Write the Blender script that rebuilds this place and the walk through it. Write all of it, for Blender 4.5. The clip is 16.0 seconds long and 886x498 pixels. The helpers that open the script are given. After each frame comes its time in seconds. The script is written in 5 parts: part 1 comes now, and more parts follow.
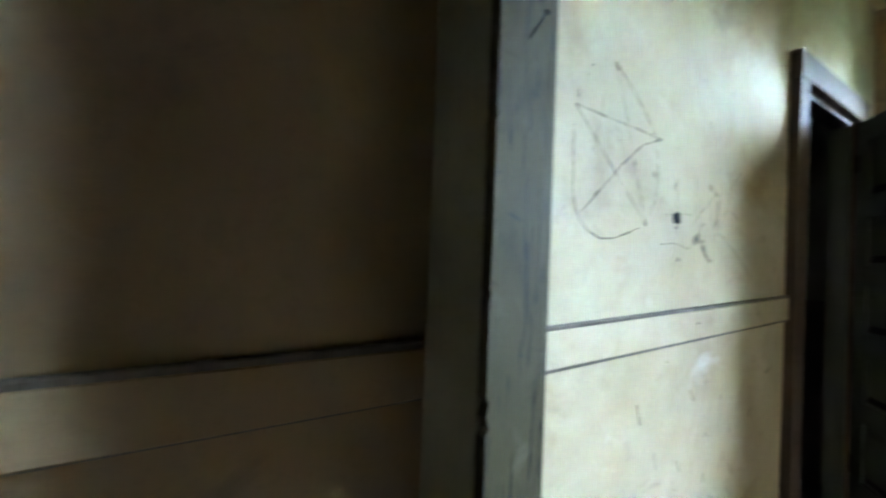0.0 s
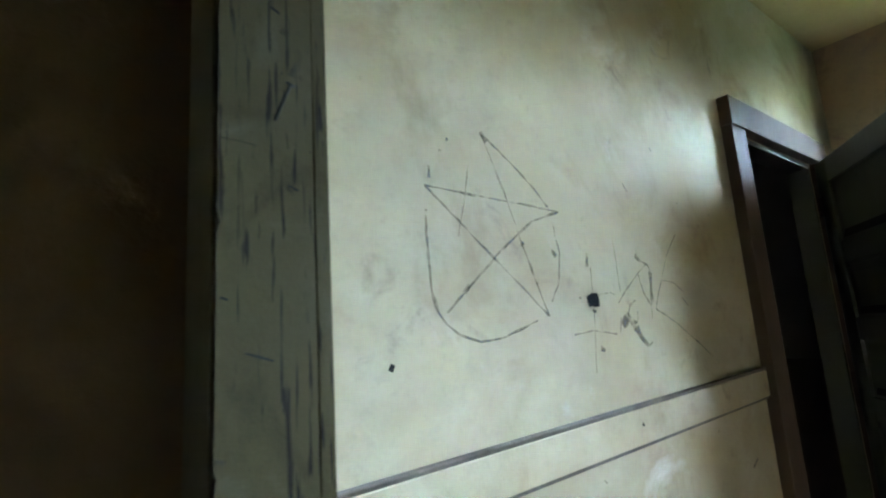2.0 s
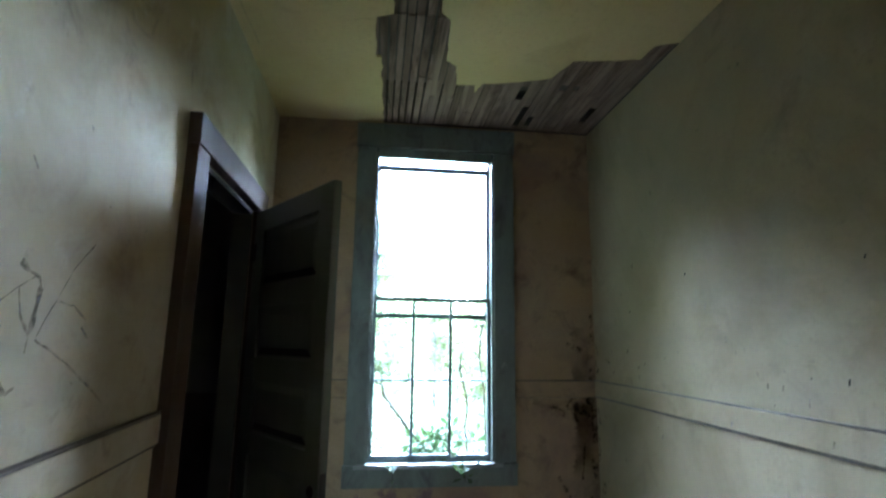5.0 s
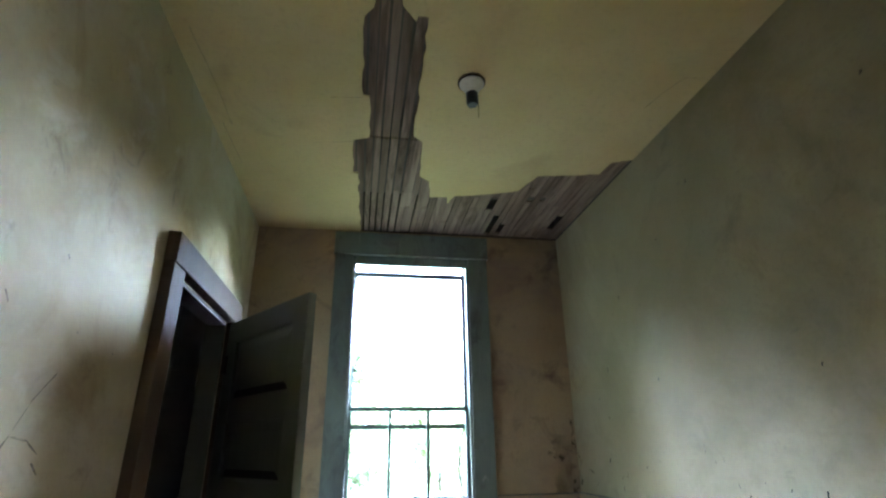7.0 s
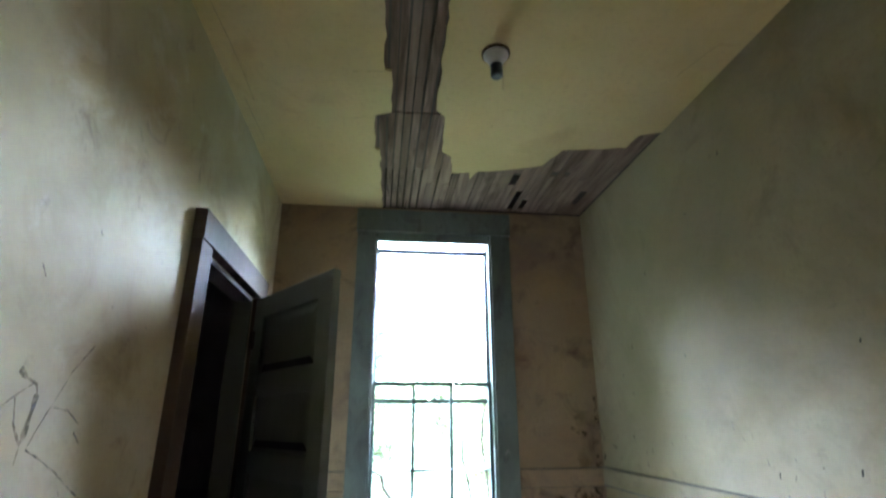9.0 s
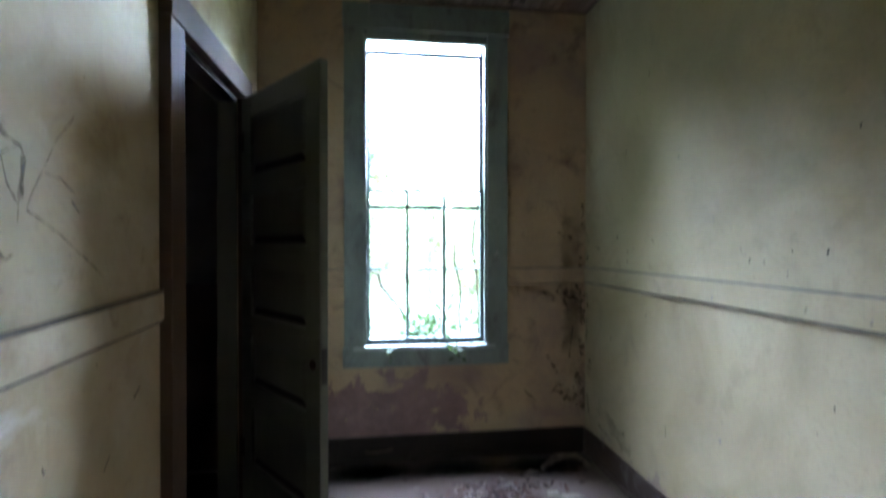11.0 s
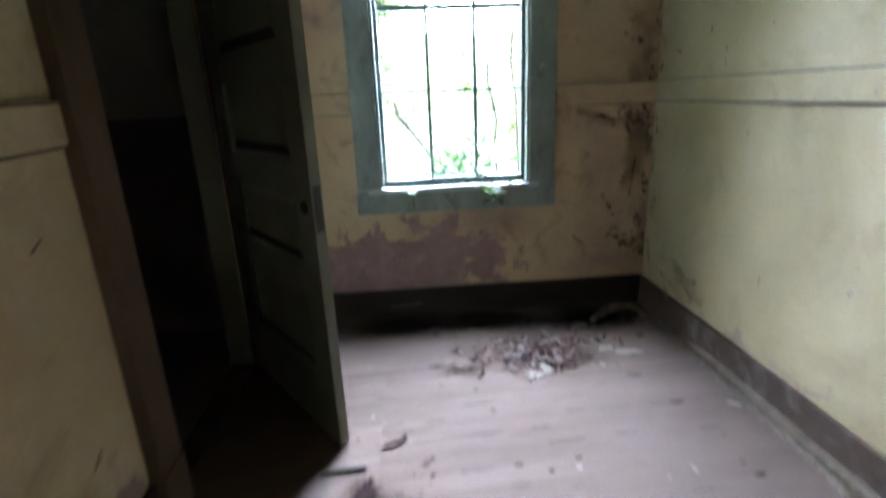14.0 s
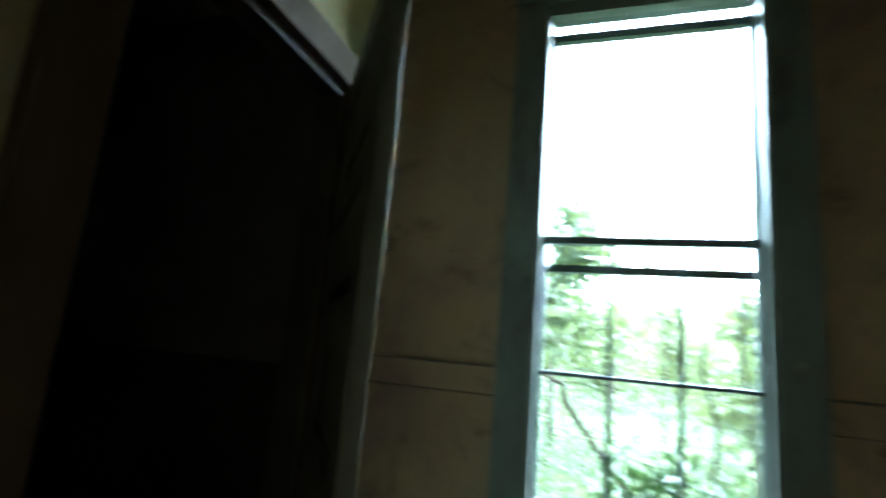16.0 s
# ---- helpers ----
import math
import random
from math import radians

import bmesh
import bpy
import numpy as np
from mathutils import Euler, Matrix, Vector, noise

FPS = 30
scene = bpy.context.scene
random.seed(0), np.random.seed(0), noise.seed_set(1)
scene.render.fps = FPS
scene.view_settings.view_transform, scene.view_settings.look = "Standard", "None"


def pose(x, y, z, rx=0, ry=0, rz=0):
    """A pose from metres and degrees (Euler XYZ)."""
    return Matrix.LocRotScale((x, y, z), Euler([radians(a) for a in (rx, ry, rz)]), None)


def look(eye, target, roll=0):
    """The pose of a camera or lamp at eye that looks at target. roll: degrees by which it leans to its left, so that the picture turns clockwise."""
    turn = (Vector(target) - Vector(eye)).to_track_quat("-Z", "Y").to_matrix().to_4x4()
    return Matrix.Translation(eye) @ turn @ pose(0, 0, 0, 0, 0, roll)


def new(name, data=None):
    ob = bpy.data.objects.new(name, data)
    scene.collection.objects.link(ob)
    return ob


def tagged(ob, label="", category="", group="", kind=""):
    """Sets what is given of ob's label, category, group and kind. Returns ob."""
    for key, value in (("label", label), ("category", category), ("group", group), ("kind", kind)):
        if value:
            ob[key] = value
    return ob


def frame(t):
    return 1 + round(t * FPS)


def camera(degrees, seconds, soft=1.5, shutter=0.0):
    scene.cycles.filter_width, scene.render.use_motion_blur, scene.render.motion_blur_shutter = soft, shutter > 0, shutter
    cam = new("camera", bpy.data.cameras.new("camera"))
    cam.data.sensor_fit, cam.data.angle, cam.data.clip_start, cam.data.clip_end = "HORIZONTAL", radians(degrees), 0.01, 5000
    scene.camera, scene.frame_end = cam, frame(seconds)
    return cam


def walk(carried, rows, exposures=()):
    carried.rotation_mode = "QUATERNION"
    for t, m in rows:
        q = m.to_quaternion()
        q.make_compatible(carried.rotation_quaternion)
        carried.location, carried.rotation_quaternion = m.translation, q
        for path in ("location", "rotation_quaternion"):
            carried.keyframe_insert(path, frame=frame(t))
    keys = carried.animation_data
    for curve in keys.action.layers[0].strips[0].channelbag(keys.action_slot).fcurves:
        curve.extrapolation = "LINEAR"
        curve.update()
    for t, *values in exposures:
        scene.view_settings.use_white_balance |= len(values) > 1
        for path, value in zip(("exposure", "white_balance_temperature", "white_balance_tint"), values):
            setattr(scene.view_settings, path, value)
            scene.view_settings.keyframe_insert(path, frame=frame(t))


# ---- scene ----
cam = camera(82.8, 16.0, soft=2.2, shutter=0.9)
PATH = [
    (0, (0.406, 0.484, 1.276), (-1.159, 1.728, 1.309), 2.2),
    (0.5, (0.415, 0.543, 1.275), (-1.018, 1.933, 1.382), 0.0),
    (1, (0.429, 0.667, 1.298), (-0.996, 2.058, 1.479), -2.5),
    (1.5, (0.451, 0.801, 1.338), (-1.057, 2.084, 1.621), -3.8),
    (2, (0.444, 0.884, 1.355), (-1.115, 2.09, 1.694), -3.8),
    (2.5, (0.439, 0.93, 1.352), (-1.051, 2.227, 1.665), -2.8),
    (3, (0.418, 0.976, 1.288), (-0.797, 2.544, 1.543), -2.0),
    (3.5, (0.495, 1.03, 1.292), (-0.247, 2.876, 1.493), -0.5),
    (4, (0.377, 1.105, 1.350), (0.23, 3.09, 1.547), 0.6),
    (4.5, (0.353, 1.114, 1.38), (0.527, 3.088, 1.651), 1.6),
    (7, (0.377, 1.056, 1.441), (0.677, 2.892, 2.174), -0.8),
    (7.5, (0.382, 1.035, 1.443), (0.655, 2.848, 2.241), -0.7),
    (8, (0.368, 1.035, 1.473), (0.606, 2.842, 2.297), 0.4),
    (8.5, (0.361, 1.052, 1.455), (0.58, 2.889, 2.216), -0.2),
    (11, (0.364, 1.117, 1.319), (0.631, 3.098, 1.304), 0.0),
    (11.5, (0.358, 1.131, 1.237), (0.626, 3.101, 1.014), 0.4),
    (12, (0.345, 1.157, 1.194), (0.627, 3.093, 0.778), -0.3),
    (12.5, (0.323, 1.175, 1.149), (0.514, 3.086, 0.593), -3.2),
    (13, (0.361, 1.313, 1.123), (0.483, 3.203, 0.481), -5.3),
    (13.5, (0.464, 1.492, 1.122), (0.59, 3.363, 0.427), -4.0),
    (14, (0.438, 1.644, 1.151), (0.557, 3.553, 0.565), -2.4),
    (14.5, (0.427, 1.877, 1.248), (0.617, 3.836, 0.892), -1.3),
    (15, (0.455, 2.035, 1.283), (0.601, 4.029, 1.244), 0.4),
    (15.5, (0.528, 2.235, 1.298), (0.365, 4.213, 1.547), 3.0),
    (16, (0.548, 2.365, 1.244), (-0.074, 4.230, 1.609), 5.0),
]
EXPOSURES = [(0.0, 9.15, 5500, 6), (2.5, 8.57, 5500, 8), (3.2, 8.3, 5370, 14), (4.0, 7.82, 5300, 15), (8.0, 8.84, 5500, 18), (11.0, 8.29, 5500, 19), (13.0, 8.64, 5850, 18), (14.3, 8.72, 5800, 15), (15.0, 8.62, 5700, 5), (16.0, 7.02, 5900, -5)]

walk(cam, [(t, look(eye, target, roll)) for t, eye, target, roll in PATH], EXPOSURES)


# ---------------------------------------------------------------- world, sun
world = bpy.data.worlds.new("world")
scene.world = world
world.use_nodes = True
wn = world.node_tree.nodes
sky = wn.new("ShaderNodeTexSky")
sky.sky_type = "NISHITA"
sky.sun_disc = False
sky.sun_elevation = radians(33)
sky.sun_rotation = radians(9)
sky.dust_density = 0.1
sky.air_density = 1.0
wn["Background"].inputs["Strength"].default_value = 0.10
world.node_tree.links.new(sky.outputs["Color"], wn["Background"].inputs["Color"])

sun_data = bpy.data.lights.new("sun", "SUN")
sun_data.energy = 1.4
sun_data.angle = radians(120)
sun_data.color = (0.80, 0.90, 1.0)
sun = new("sun", sun_data)
sun.matrix_world = look((1.2, 7.9, 5.0), (0, 0, 0))


# ---------------------------------------------------------------- materials
def surf(name, c1, c2, scale=4.0, rough=0.8, bump=0.25, fine=60.0, stain=None, metal=0.0,
         stretch=(1, 1, 1), rand=False, spots=None, bump_dist=0.004, cracks=None, peel=None, island=False):
    """Two-scale surface: broad mottling c1-c2, fine grain, optional stains (colour, scale, low, high), dark spots, cracks."""
    m = bpy.data.materials.new(name)
    m.use_nodes = True
    nt = m.node_tree
    N, L = nt.nodes, nt.links
    b = N["Principled BSDF"]
    tc = N.new("ShaderNodeTexCoord")
    co = tc.outputs["Object"]
    if rand == "place":
        co = N.new("ShaderNodeNewGeometry").outputs["Position"]
    if rand:
        oi = N.new("ShaderNodeObjectInfo")
        mul = N.new("ShaderNodeMath"); mul.operation = "MULTIPLY"; mul.inputs[1].default_value = 0.12 if rand == "place" else 37.0
        L.new(oi.outputs["Random"], mul.inputs[0])
        add = N.new("ShaderNodeVectorMath"); add.operation = "ADD"
        L.new(co, add.inputs[0]); L.new(mul.outputs[0], add.inputs[1])
        co = add.outputs[0]
    mp = N.new("ShaderNodeMapping")
    mp.inputs["Scale"].default_value = stretch
    L.new(co, mp.inputs["Vector"])

    def noise_at(s, detail=6.0, r=0.6, d=0.0):
        n = N.new("ShaderNodeTexNoise")
        n.inputs["Scale"].default_value = s
        n.inputs["Detail"].default_value = detail
        n.inputs["Roughness"].default_value = r
        n.inputs["Distortion"].default_value = d
        L.new(mp.outputs[0], n.inputs["Vector"])
        return n.outputs["Fac"]

    def band(src, lo, hi):
        r = N.new("ShaderNodeMapRange")
        r.inputs["From Min"].default_value, r.inputs["From Max"].default_value = lo, hi
        L.new(src, r.inputs["Value"])
        return r.outputs[0]

    def mixc(fac, a, col, mode="MIX"):
        x = N.new("ShaderNodeMix"); x.data_type = "RGBA"; x.blend_type = mode
        if hasattr(fac, "is_linked"):
            L.new(fac, x.inputs[0])
        else:
            x.inputs[0].default_value = fac
        if isinstance(a, tuple):
            x.inputs[6].default_value = (*a, 1)
        else:
            L.new(a, x.inputs[6])
        if isinstance(col, tuple):
            x.inputs[7].default_value = (*col, 1)
        else:
            L.new(col, x.inputs[7])
        return x.outputs[2]

    broad = noise_at(scale)
    col = mixc(band(broad, 0.35, 0.65), c1, c2)
    grain = noise_at(fine, 4.0, 0.7)
    dark = tuple(v * 0.72 for v in c1)
    col = mixc(band(grain, 0.52, 0.9), col, dark)
    if rand:
        g = N.new("ShaderNodeMapRange")
        g.inputs["To Min"].default_value, g.inputs["To Max"].default_value = 0.0, 0.12
        L.new(oi.outputs["Random"], g.inputs["Value"])
        col = mixc(g.outputs[0], col, tuple(v * 0.6 for v in c2))
    if island:
        geo = N.new("ShaderNodeNewGeometry")
        k = N.new("ShaderNodeMapRange")
        k.inputs["To Min"].default_value, k.inputs["To Max"].default_value = 0.0, 0.75
        L.new(geo.outputs["Random Per Island"], k.inputs["Value"])
        col = mixc(k.outputs[0], col, tuple(v * 0.45 for v in c1))
    for st in (stain or ()):
        col = mixc(band(noise_at(st[1], 8.0, 0.65, 0.6), st[2], st[3]), col, st[0])
    if spots:
        col = mixc(band(noise_at(spots[1], 3.0, 0.5), spots[2], spots[3]), col, spots[0])
    h = grain
    if peel:
        # bare undercoat low on the wall, with a ragged upper and side edge
        sx = N.new("ShaderNodeSeparateXYZ")
        L.new(co, sx.inputs[0])
        zz = band(sx.outputs["Z"], *peel[1])
        xx = band(sx.outputs["X"], *peel[2])
        mm = N.new("ShaderNodeMath"); mm.operation = "MULTIPLY"
        L.new(zz, mm.inputs[0]); L.new(xx, mm.inputs[1])
        ad = N.new("ShaderNodeMath"); ad.operation = "MULTIPLY_ADD"; ad.inputs[1].default_value = 0.36
        L.new(mm.outputs[0], ad.inputs[0]); L.new(noise_at(5.0, 10.0, 0.72, 0.3), ad.inputs[2])
        bare = mixc(band(noise_at(9.0, 6.0, 0.7), 0.4, 0.7), peel[0], tuple(v * 1.45 for v in peel[0]))
        col = mixc(band(ad.outputs[0], 0.725, 0.765), col, bare)
    if cracks:
        mp2 = N.new("ShaderNodeMapping")
        mp2.inputs["Scale"].default_value = cracks[1]
        L.new(co, mp2.inputs["Vector"])
        n = N.new("ShaderNodeTexNoise")
        n.inputs["Scale"].default_value = 1.0
        n.inputs["Detail"].default_value = 5.0
        n.inputs["Distortion"].default_value = 0.3
        L.new(mp2.outputs[0], n.inputs["Vector"])
        cr = band(n.outputs["Fac"], cracks[2], cracks[3])
        col = mixc(cr, col, cracks[0])
    L.new(col, b.inputs["Base Color"])
    rr = N.new("ShaderNodeMapRange")
    rr.inputs["To Min"].default_value, rr.inputs["To Max"].default_value = rough - 0.12, min(1.0, rough + 0.12)
    L.new(broad, rr.inputs["Value"])
    L.new(rr.outputs[0], b.inputs["Roughness"])
    b.inputs["Metallic"].default_value = metal
    b.inputs["Specular IOR Level"].default_value = 0.5 if rough < 0.7 else 0.15 if rough < 0.85 else 0.08
    hm = N.new("ShaderNodeMath"); hm.operation = "MULTIPLY_ADD"; hm.inputs[1].default_value = 2.5
    L.new(broad, hm.inputs[0]); L.new(h, hm.inputs[2])
    bp = N.new("ShaderNodeBump")
    bp.inputs["Strength"].default_value = bump
    bp.inputs["Distance"].default_value = bump_dist
    L.new(hm.outputs[0], bp.inputs["Height"])
    L.new(bp.outputs[0], b.inputs["Normal"])
    return m


CREAM = (0.465, 0.40, 0.275)
plaster = surf("cream_plaster", CREAM, (0.387, 0.318, 0.179), 1.6, 0.8, 0.2, 45,
               stain=[((0.321, 0.253, 0.146), 0.9, 0.46, 0.72), ((0.246, 0.183, 0.101), 2.6, 0.54, 0.78), ((0.208, 0.164, 0.113), 7.0, 0.60, 0.78), ((0.492, 0.431, 0.328), 3.5, 0.60, 0.78)],
               spots=((0.132, 0.112, 0.113), 17.0, 0.775, 0.80), bump_dist=0.008,
               peel=((0.198, 0.16, 0.135), (0.42, 0.10), (10, 9)))
# the west wall's cream paint, made darker here for the weaker light
east_plaster = surf("stained_shaded_plaster", (0.307, 0.253, 0.147), (0.227, 0.181, 0.0954), 0.9, 0.82, 0.2, 45,
                    stain=[((0.183, 0.141, 0.0689), 1.1, 0.48, 0.72), ((0.166, 0.127, 0.071), 3.4, 0.57, 0.80), ((0.159, 0.127, 0.0766), 9.0, 0.66, 0.80)],
                    spots=((0.0828, 0.0666, 0.0491), 15.0, 0.76, 0.79), bump_dist=0.008,
                    peel=((0.159, 0.119, 0.078), (0.36, 0.05), (10, 9)))
peeled = surf("peeling_plaster", (0.31, 0.226, 0.129), (0.259, 0.178, 0.101), 1.8, 0.85, 0.5, 50,
              stain=[((0.18, 0.116, 0.0908), 1.7, 0.48, 0.74), ((0.137, 0.0875, 0.0629), 4.5, 0.54, 0.72)],
              peel=((0.148, 0.0935, 0.0803), (0.76, 0.36), (1.42, 0.62)))
ceil_plaster = surf("ceiling_plaster", (0.495, 0.374, 0.189), (0.432, 0.318, 0.145), 1.2, 0.85, 0.3, 40,
                    stain=[((0.309, 0.212, 0.106), 1.6, 0.60, 0.85)])
lath_wood = surf("grey_lath", (0.269, 0.184, 0.132), (0.171, 0.112, 0.0804), 5.0, 0.85, 0.5, 30, stretch=(6, 0.6, 6), island=True,
                 stain=[((0.0685, 0.043, 0.0303), 1.6, 0.50, 0.66), ((0.103, 0.0665, 0.0473), 5.0, 0.58, 0.72)])
# rail edges: ledge grime together with painted shadow lines
grime = surf("grime", (0.10, 0.085, 0.065), (0.16, 0.135, 0.10), 9.0, 0.9, 0.3, 60)
green_paint = surf("green_trim_paint", (0.140, 0.160, 0.128), (0.098, 0.115, 0.091), 5.0, 0.55, 0.4, 60,
                   stain=[((0.055, 0.055, 0.043), 9.0, 0.55, 0.70), ((0.075, 0.078, 0.062), 3.0, 0.52, 0.72), ((0.18, 0.185, 0.155), 14.0, 0.66, 0.74)], stretch=(1, 1, 0.5))
sash_paint = surf("sash_paint", (0.065, 0.085, 0.07), (0.045, 0.06, 0.048), 8.0, 0.55, 0.4, 60)
sill_paint = surf("sill_paint", (0.252, 0.258, 0.232), (0.18, 0.192, 0.168), 8.0, 0.6, 0.4, 60,
                  stain=[((0.06, 0.072, 0.058), 12.0, 0.58, 0.68)])
door_paint = surf("dark_door_paint", (0.131, 0.134, 0.0957), (0.0979, 0.103, 0.0729), 3.0, 0.6, 0.35, 40,
                  stretch=(1, 1, 0.35), stain=[((0.109, 0.0787, 0.0544), 9.0, 0.66, 0.76)])
# near-black for grime and the painted ledge shadow under each door panel
door_grime_shade = surf("door_grime_shade", (0.022, 0.022, 0.019), (0.035, 0.033, 0.028), 6.0, 0.8, 0.3, 60)
casing_paint = surf("casing_paint", (0.0936, 0.0655, 0.0435), (0.069, 0.0479, 0.0326), 4.0, 0.78, 0.35, 45,
                    stretch=(1, 1, 0.3), stain=[((0.0568, 0.0378, 0.0293), 8.0, 0.60, 0.74)])
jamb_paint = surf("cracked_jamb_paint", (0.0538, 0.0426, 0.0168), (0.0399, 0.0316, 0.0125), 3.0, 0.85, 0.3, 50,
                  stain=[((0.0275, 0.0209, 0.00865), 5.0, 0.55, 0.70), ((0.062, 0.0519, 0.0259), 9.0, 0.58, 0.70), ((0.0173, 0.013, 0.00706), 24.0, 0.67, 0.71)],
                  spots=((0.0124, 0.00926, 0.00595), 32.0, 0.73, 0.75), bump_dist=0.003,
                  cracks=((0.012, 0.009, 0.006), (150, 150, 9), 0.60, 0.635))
olive_paint = surf("olive_casing_paint", (0.29, 0.28, 0.17), (0.23, 0.22, 0.13), 3.0, 0.7, 0.4, 45)
base_paint = surf("dark_baseboard", (0.050, 0.033, 0.022), (0.034, 0.022, 0.015), 4.0, 0.85, 0.5, 30,
                  stain=[((0.088, 0.071, 0.054), 6.0, 0.50, 0.72), ((0.022, 0.014, 0.010), 11.0, 0.60, 0.72)], bump_dist=0.008)
# north baseboard: its colour is darkened for the shade below the window
shaded_base = surf("shaded_baseboard", (0.0195, 0.013, 0.0096), (0.013, 0.00868, 0.0066), 4.0, 0.7, 0.3, 45, stain=[((0.039, 0.0279, 0.021), 6.0, 0.62, 0.78)])
floor_paint = surf("worn_floor_paint", (0.0724, 0.0508, 0.0372), (0.0553, 0.0383, 0.0282), 3.0, 0.9, 0.3, 45, rand="place",
                   stretch=(0.5, 2, 2), stain=[((0.0443, 0.0297, 0.0214), 2.2, 0.52, 0.78), ((0.105, 0.0786, 0.0585), 2.6, 0.58, 0.78), ((0.0342, 0.023, 0.0177), 9.0, 0.64, 0.74)])
# boards next to the window wall, with the sill's shade put into their colour
shaded_floor = surf("shaded_floor_paint", (0.039, 0.0281, 0.0203), (0.0255, 0.018, 0.0133), 2.5, 0.8, 0.35, 45, rand="place", stretch=(0.5, 3, 3),
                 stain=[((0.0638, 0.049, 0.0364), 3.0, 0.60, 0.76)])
dark_floor = surf("dark_floor", (0.10, 0.075, 0.065), (0.07, 0.05, 0.045), 3.0, 0.6, 0.35, 45, rand=True, stretch=(0.5, 3, 3))
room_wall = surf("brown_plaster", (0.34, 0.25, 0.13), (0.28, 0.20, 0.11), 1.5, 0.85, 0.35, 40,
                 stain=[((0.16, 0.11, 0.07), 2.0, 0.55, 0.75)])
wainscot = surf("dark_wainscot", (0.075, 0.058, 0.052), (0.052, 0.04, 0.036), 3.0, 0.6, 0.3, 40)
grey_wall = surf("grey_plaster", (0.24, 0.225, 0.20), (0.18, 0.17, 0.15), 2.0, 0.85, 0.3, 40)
def broken(m, scale, lo, hi):
    """Lets the surface below show through, as a dry stroke does."""
    N, L = m.node_tree.nodes, m.node_tree.links
    n = N.new("ShaderNodeTexNoise")
    n.inputs["Scale"].default_value = scale
    n.inputs["Detail"].default_value = 5.0
    tc = N.new("ShaderNodeTexCoord")
    L.new(tc.outputs["Object"], n.inputs["Vector"])
    r = N.new("ShaderNodeMapRange")
    r.inputs["From Min"].default_value, r.inputs["From Max"].default_value = lo, hi
    L.new(n.outputs["Fac"], r.inputs["Value"])
    L.new(r.outputs[0], N["Principled BSDF"].inputs["Alpha"])
    return m


charcoal = surf("charcoal_mark", (0.14, 0.125, 0.105), (0.21, 0.19, 0.16), 40.0, 0.9, 0.1, 200)
broken(charcoal, 45.0, 0.30, 0.72)
black_mark = surf("black_mark", (0.0075, 0.0072, 0.0069), (0.0175, 0.0168, 0.0161), 60.0, 0.9, 0.1, 200)
scuff = broken(surf("scuff", (0.20, 0.165, 0.12), (0.27, 0.23, 0.17), 50.0, 0.9, 0.1, 200), 60.0, 0.30, 0.60)
soot = broken(surf("soot", (0.07, 0.055, 0.045), (0.12, 0.095, 0.075), 30.0, 0.95, 0.1, 120), 38.0, 0.42, 0.75)
grime_film = broken(surf("grime_film", (0.085, 0.06, 0.038), (0.13, 0.095, 0.06), 6.0, 0.95, 0.1, 60), 6.5, 0.40, 0.95)
smudge = broken(surf("grey_smudge", (0.23, 0.205, 0.165), (0.29, 0.26, 0.215), 40.0, 0.95, 0.1, 120), 30.0, 0.25, 0.75)
rust = surf("rusty_iron", (0.06, 0.035, 0.022), (0.03, 0.02, 0.016), 40.0, 0.7, 0.4, 120, metal=0.5)
porcelain = surf("porcelain", (0.62, 0.60, 0.55), (0.50, 0.48, 0.42), 20.0, 0.3, 0.1, 80)
socket_black = surf("black_socket", (0.03, 0.025, 0.022), (0.02, 0.018, 0.016), 20.0, 0.5, 0.2, 80)
flake_white = surf("plaster_flake", (0.135, 0.107, 0.086), (0.075, 0.058, 0.047), 14.0, 0.9, 0.4, 90, rand=True)
tan_slab = surf("stained_fallen_plaster", (0.0704, 0.0499, 0.0335), (0.0512, 0.0358, 0.0238), 14.0, 0.9, 0.6, 90, stain=[((0.036, 0.0238, 0.0162), 18.0, 0.56, 0.72)])
slab_mat = surf("fallen_plaster", (0.14, 0.12, 0.092), (0.106, 0.0886, 0.0671), 14.0, 0.9, 0.5, 90, stain=[((0.0935, 0.0738, 0.0546), 18.0, 0.58, 0.75)])
flake_brown = surf("dry_leaf", (0.022, 0.010, 0.006), (0.010, 0.005, 0.004), 20.0, 0.85, 0.4, 90, rand=True)
flake_tan = surf("faded_leaf", (0.068, 0.034, 0.023), (0.036, 0.018, 0.012), 20.0, 0.85, 0.4, 90, rand=True)
dirt_crumb = surf("dirt_crumb", (0.06, 0.048, 0.036), (0.03, 0.023, 0.017), 30.0, 0.95, 0.4, 90, island=True)
crumb_mat = surf("plaster_crumb", (0.114, 0.0895, 0.0634), (0.084, 0.065, 0.0446), 30.0, 0.95, 0.4, 90, island=True)
shoe_mat = surf("dusty_moulding", (0.0677, 0.0509, 0.0333), (0.0484, 0.0355, 0.0233), 16.0, 0.95, 0.5, 70, stain=[((0.0926, 0.0709, 0.0488), 12.0, 0.58, 0.72)])
paper_mat = surf("brown_paper", (0.13, 0.10, 0.076), (0.08, 0.06, 0.046), 14.0, 0.9, 0.4, 80)
dirt_mat = surf("dirt_film", (0.0264, 0.017, 0.0108), (0.0408, 0.027, 0.018), 30.0, 0.95, 0.3, 90)


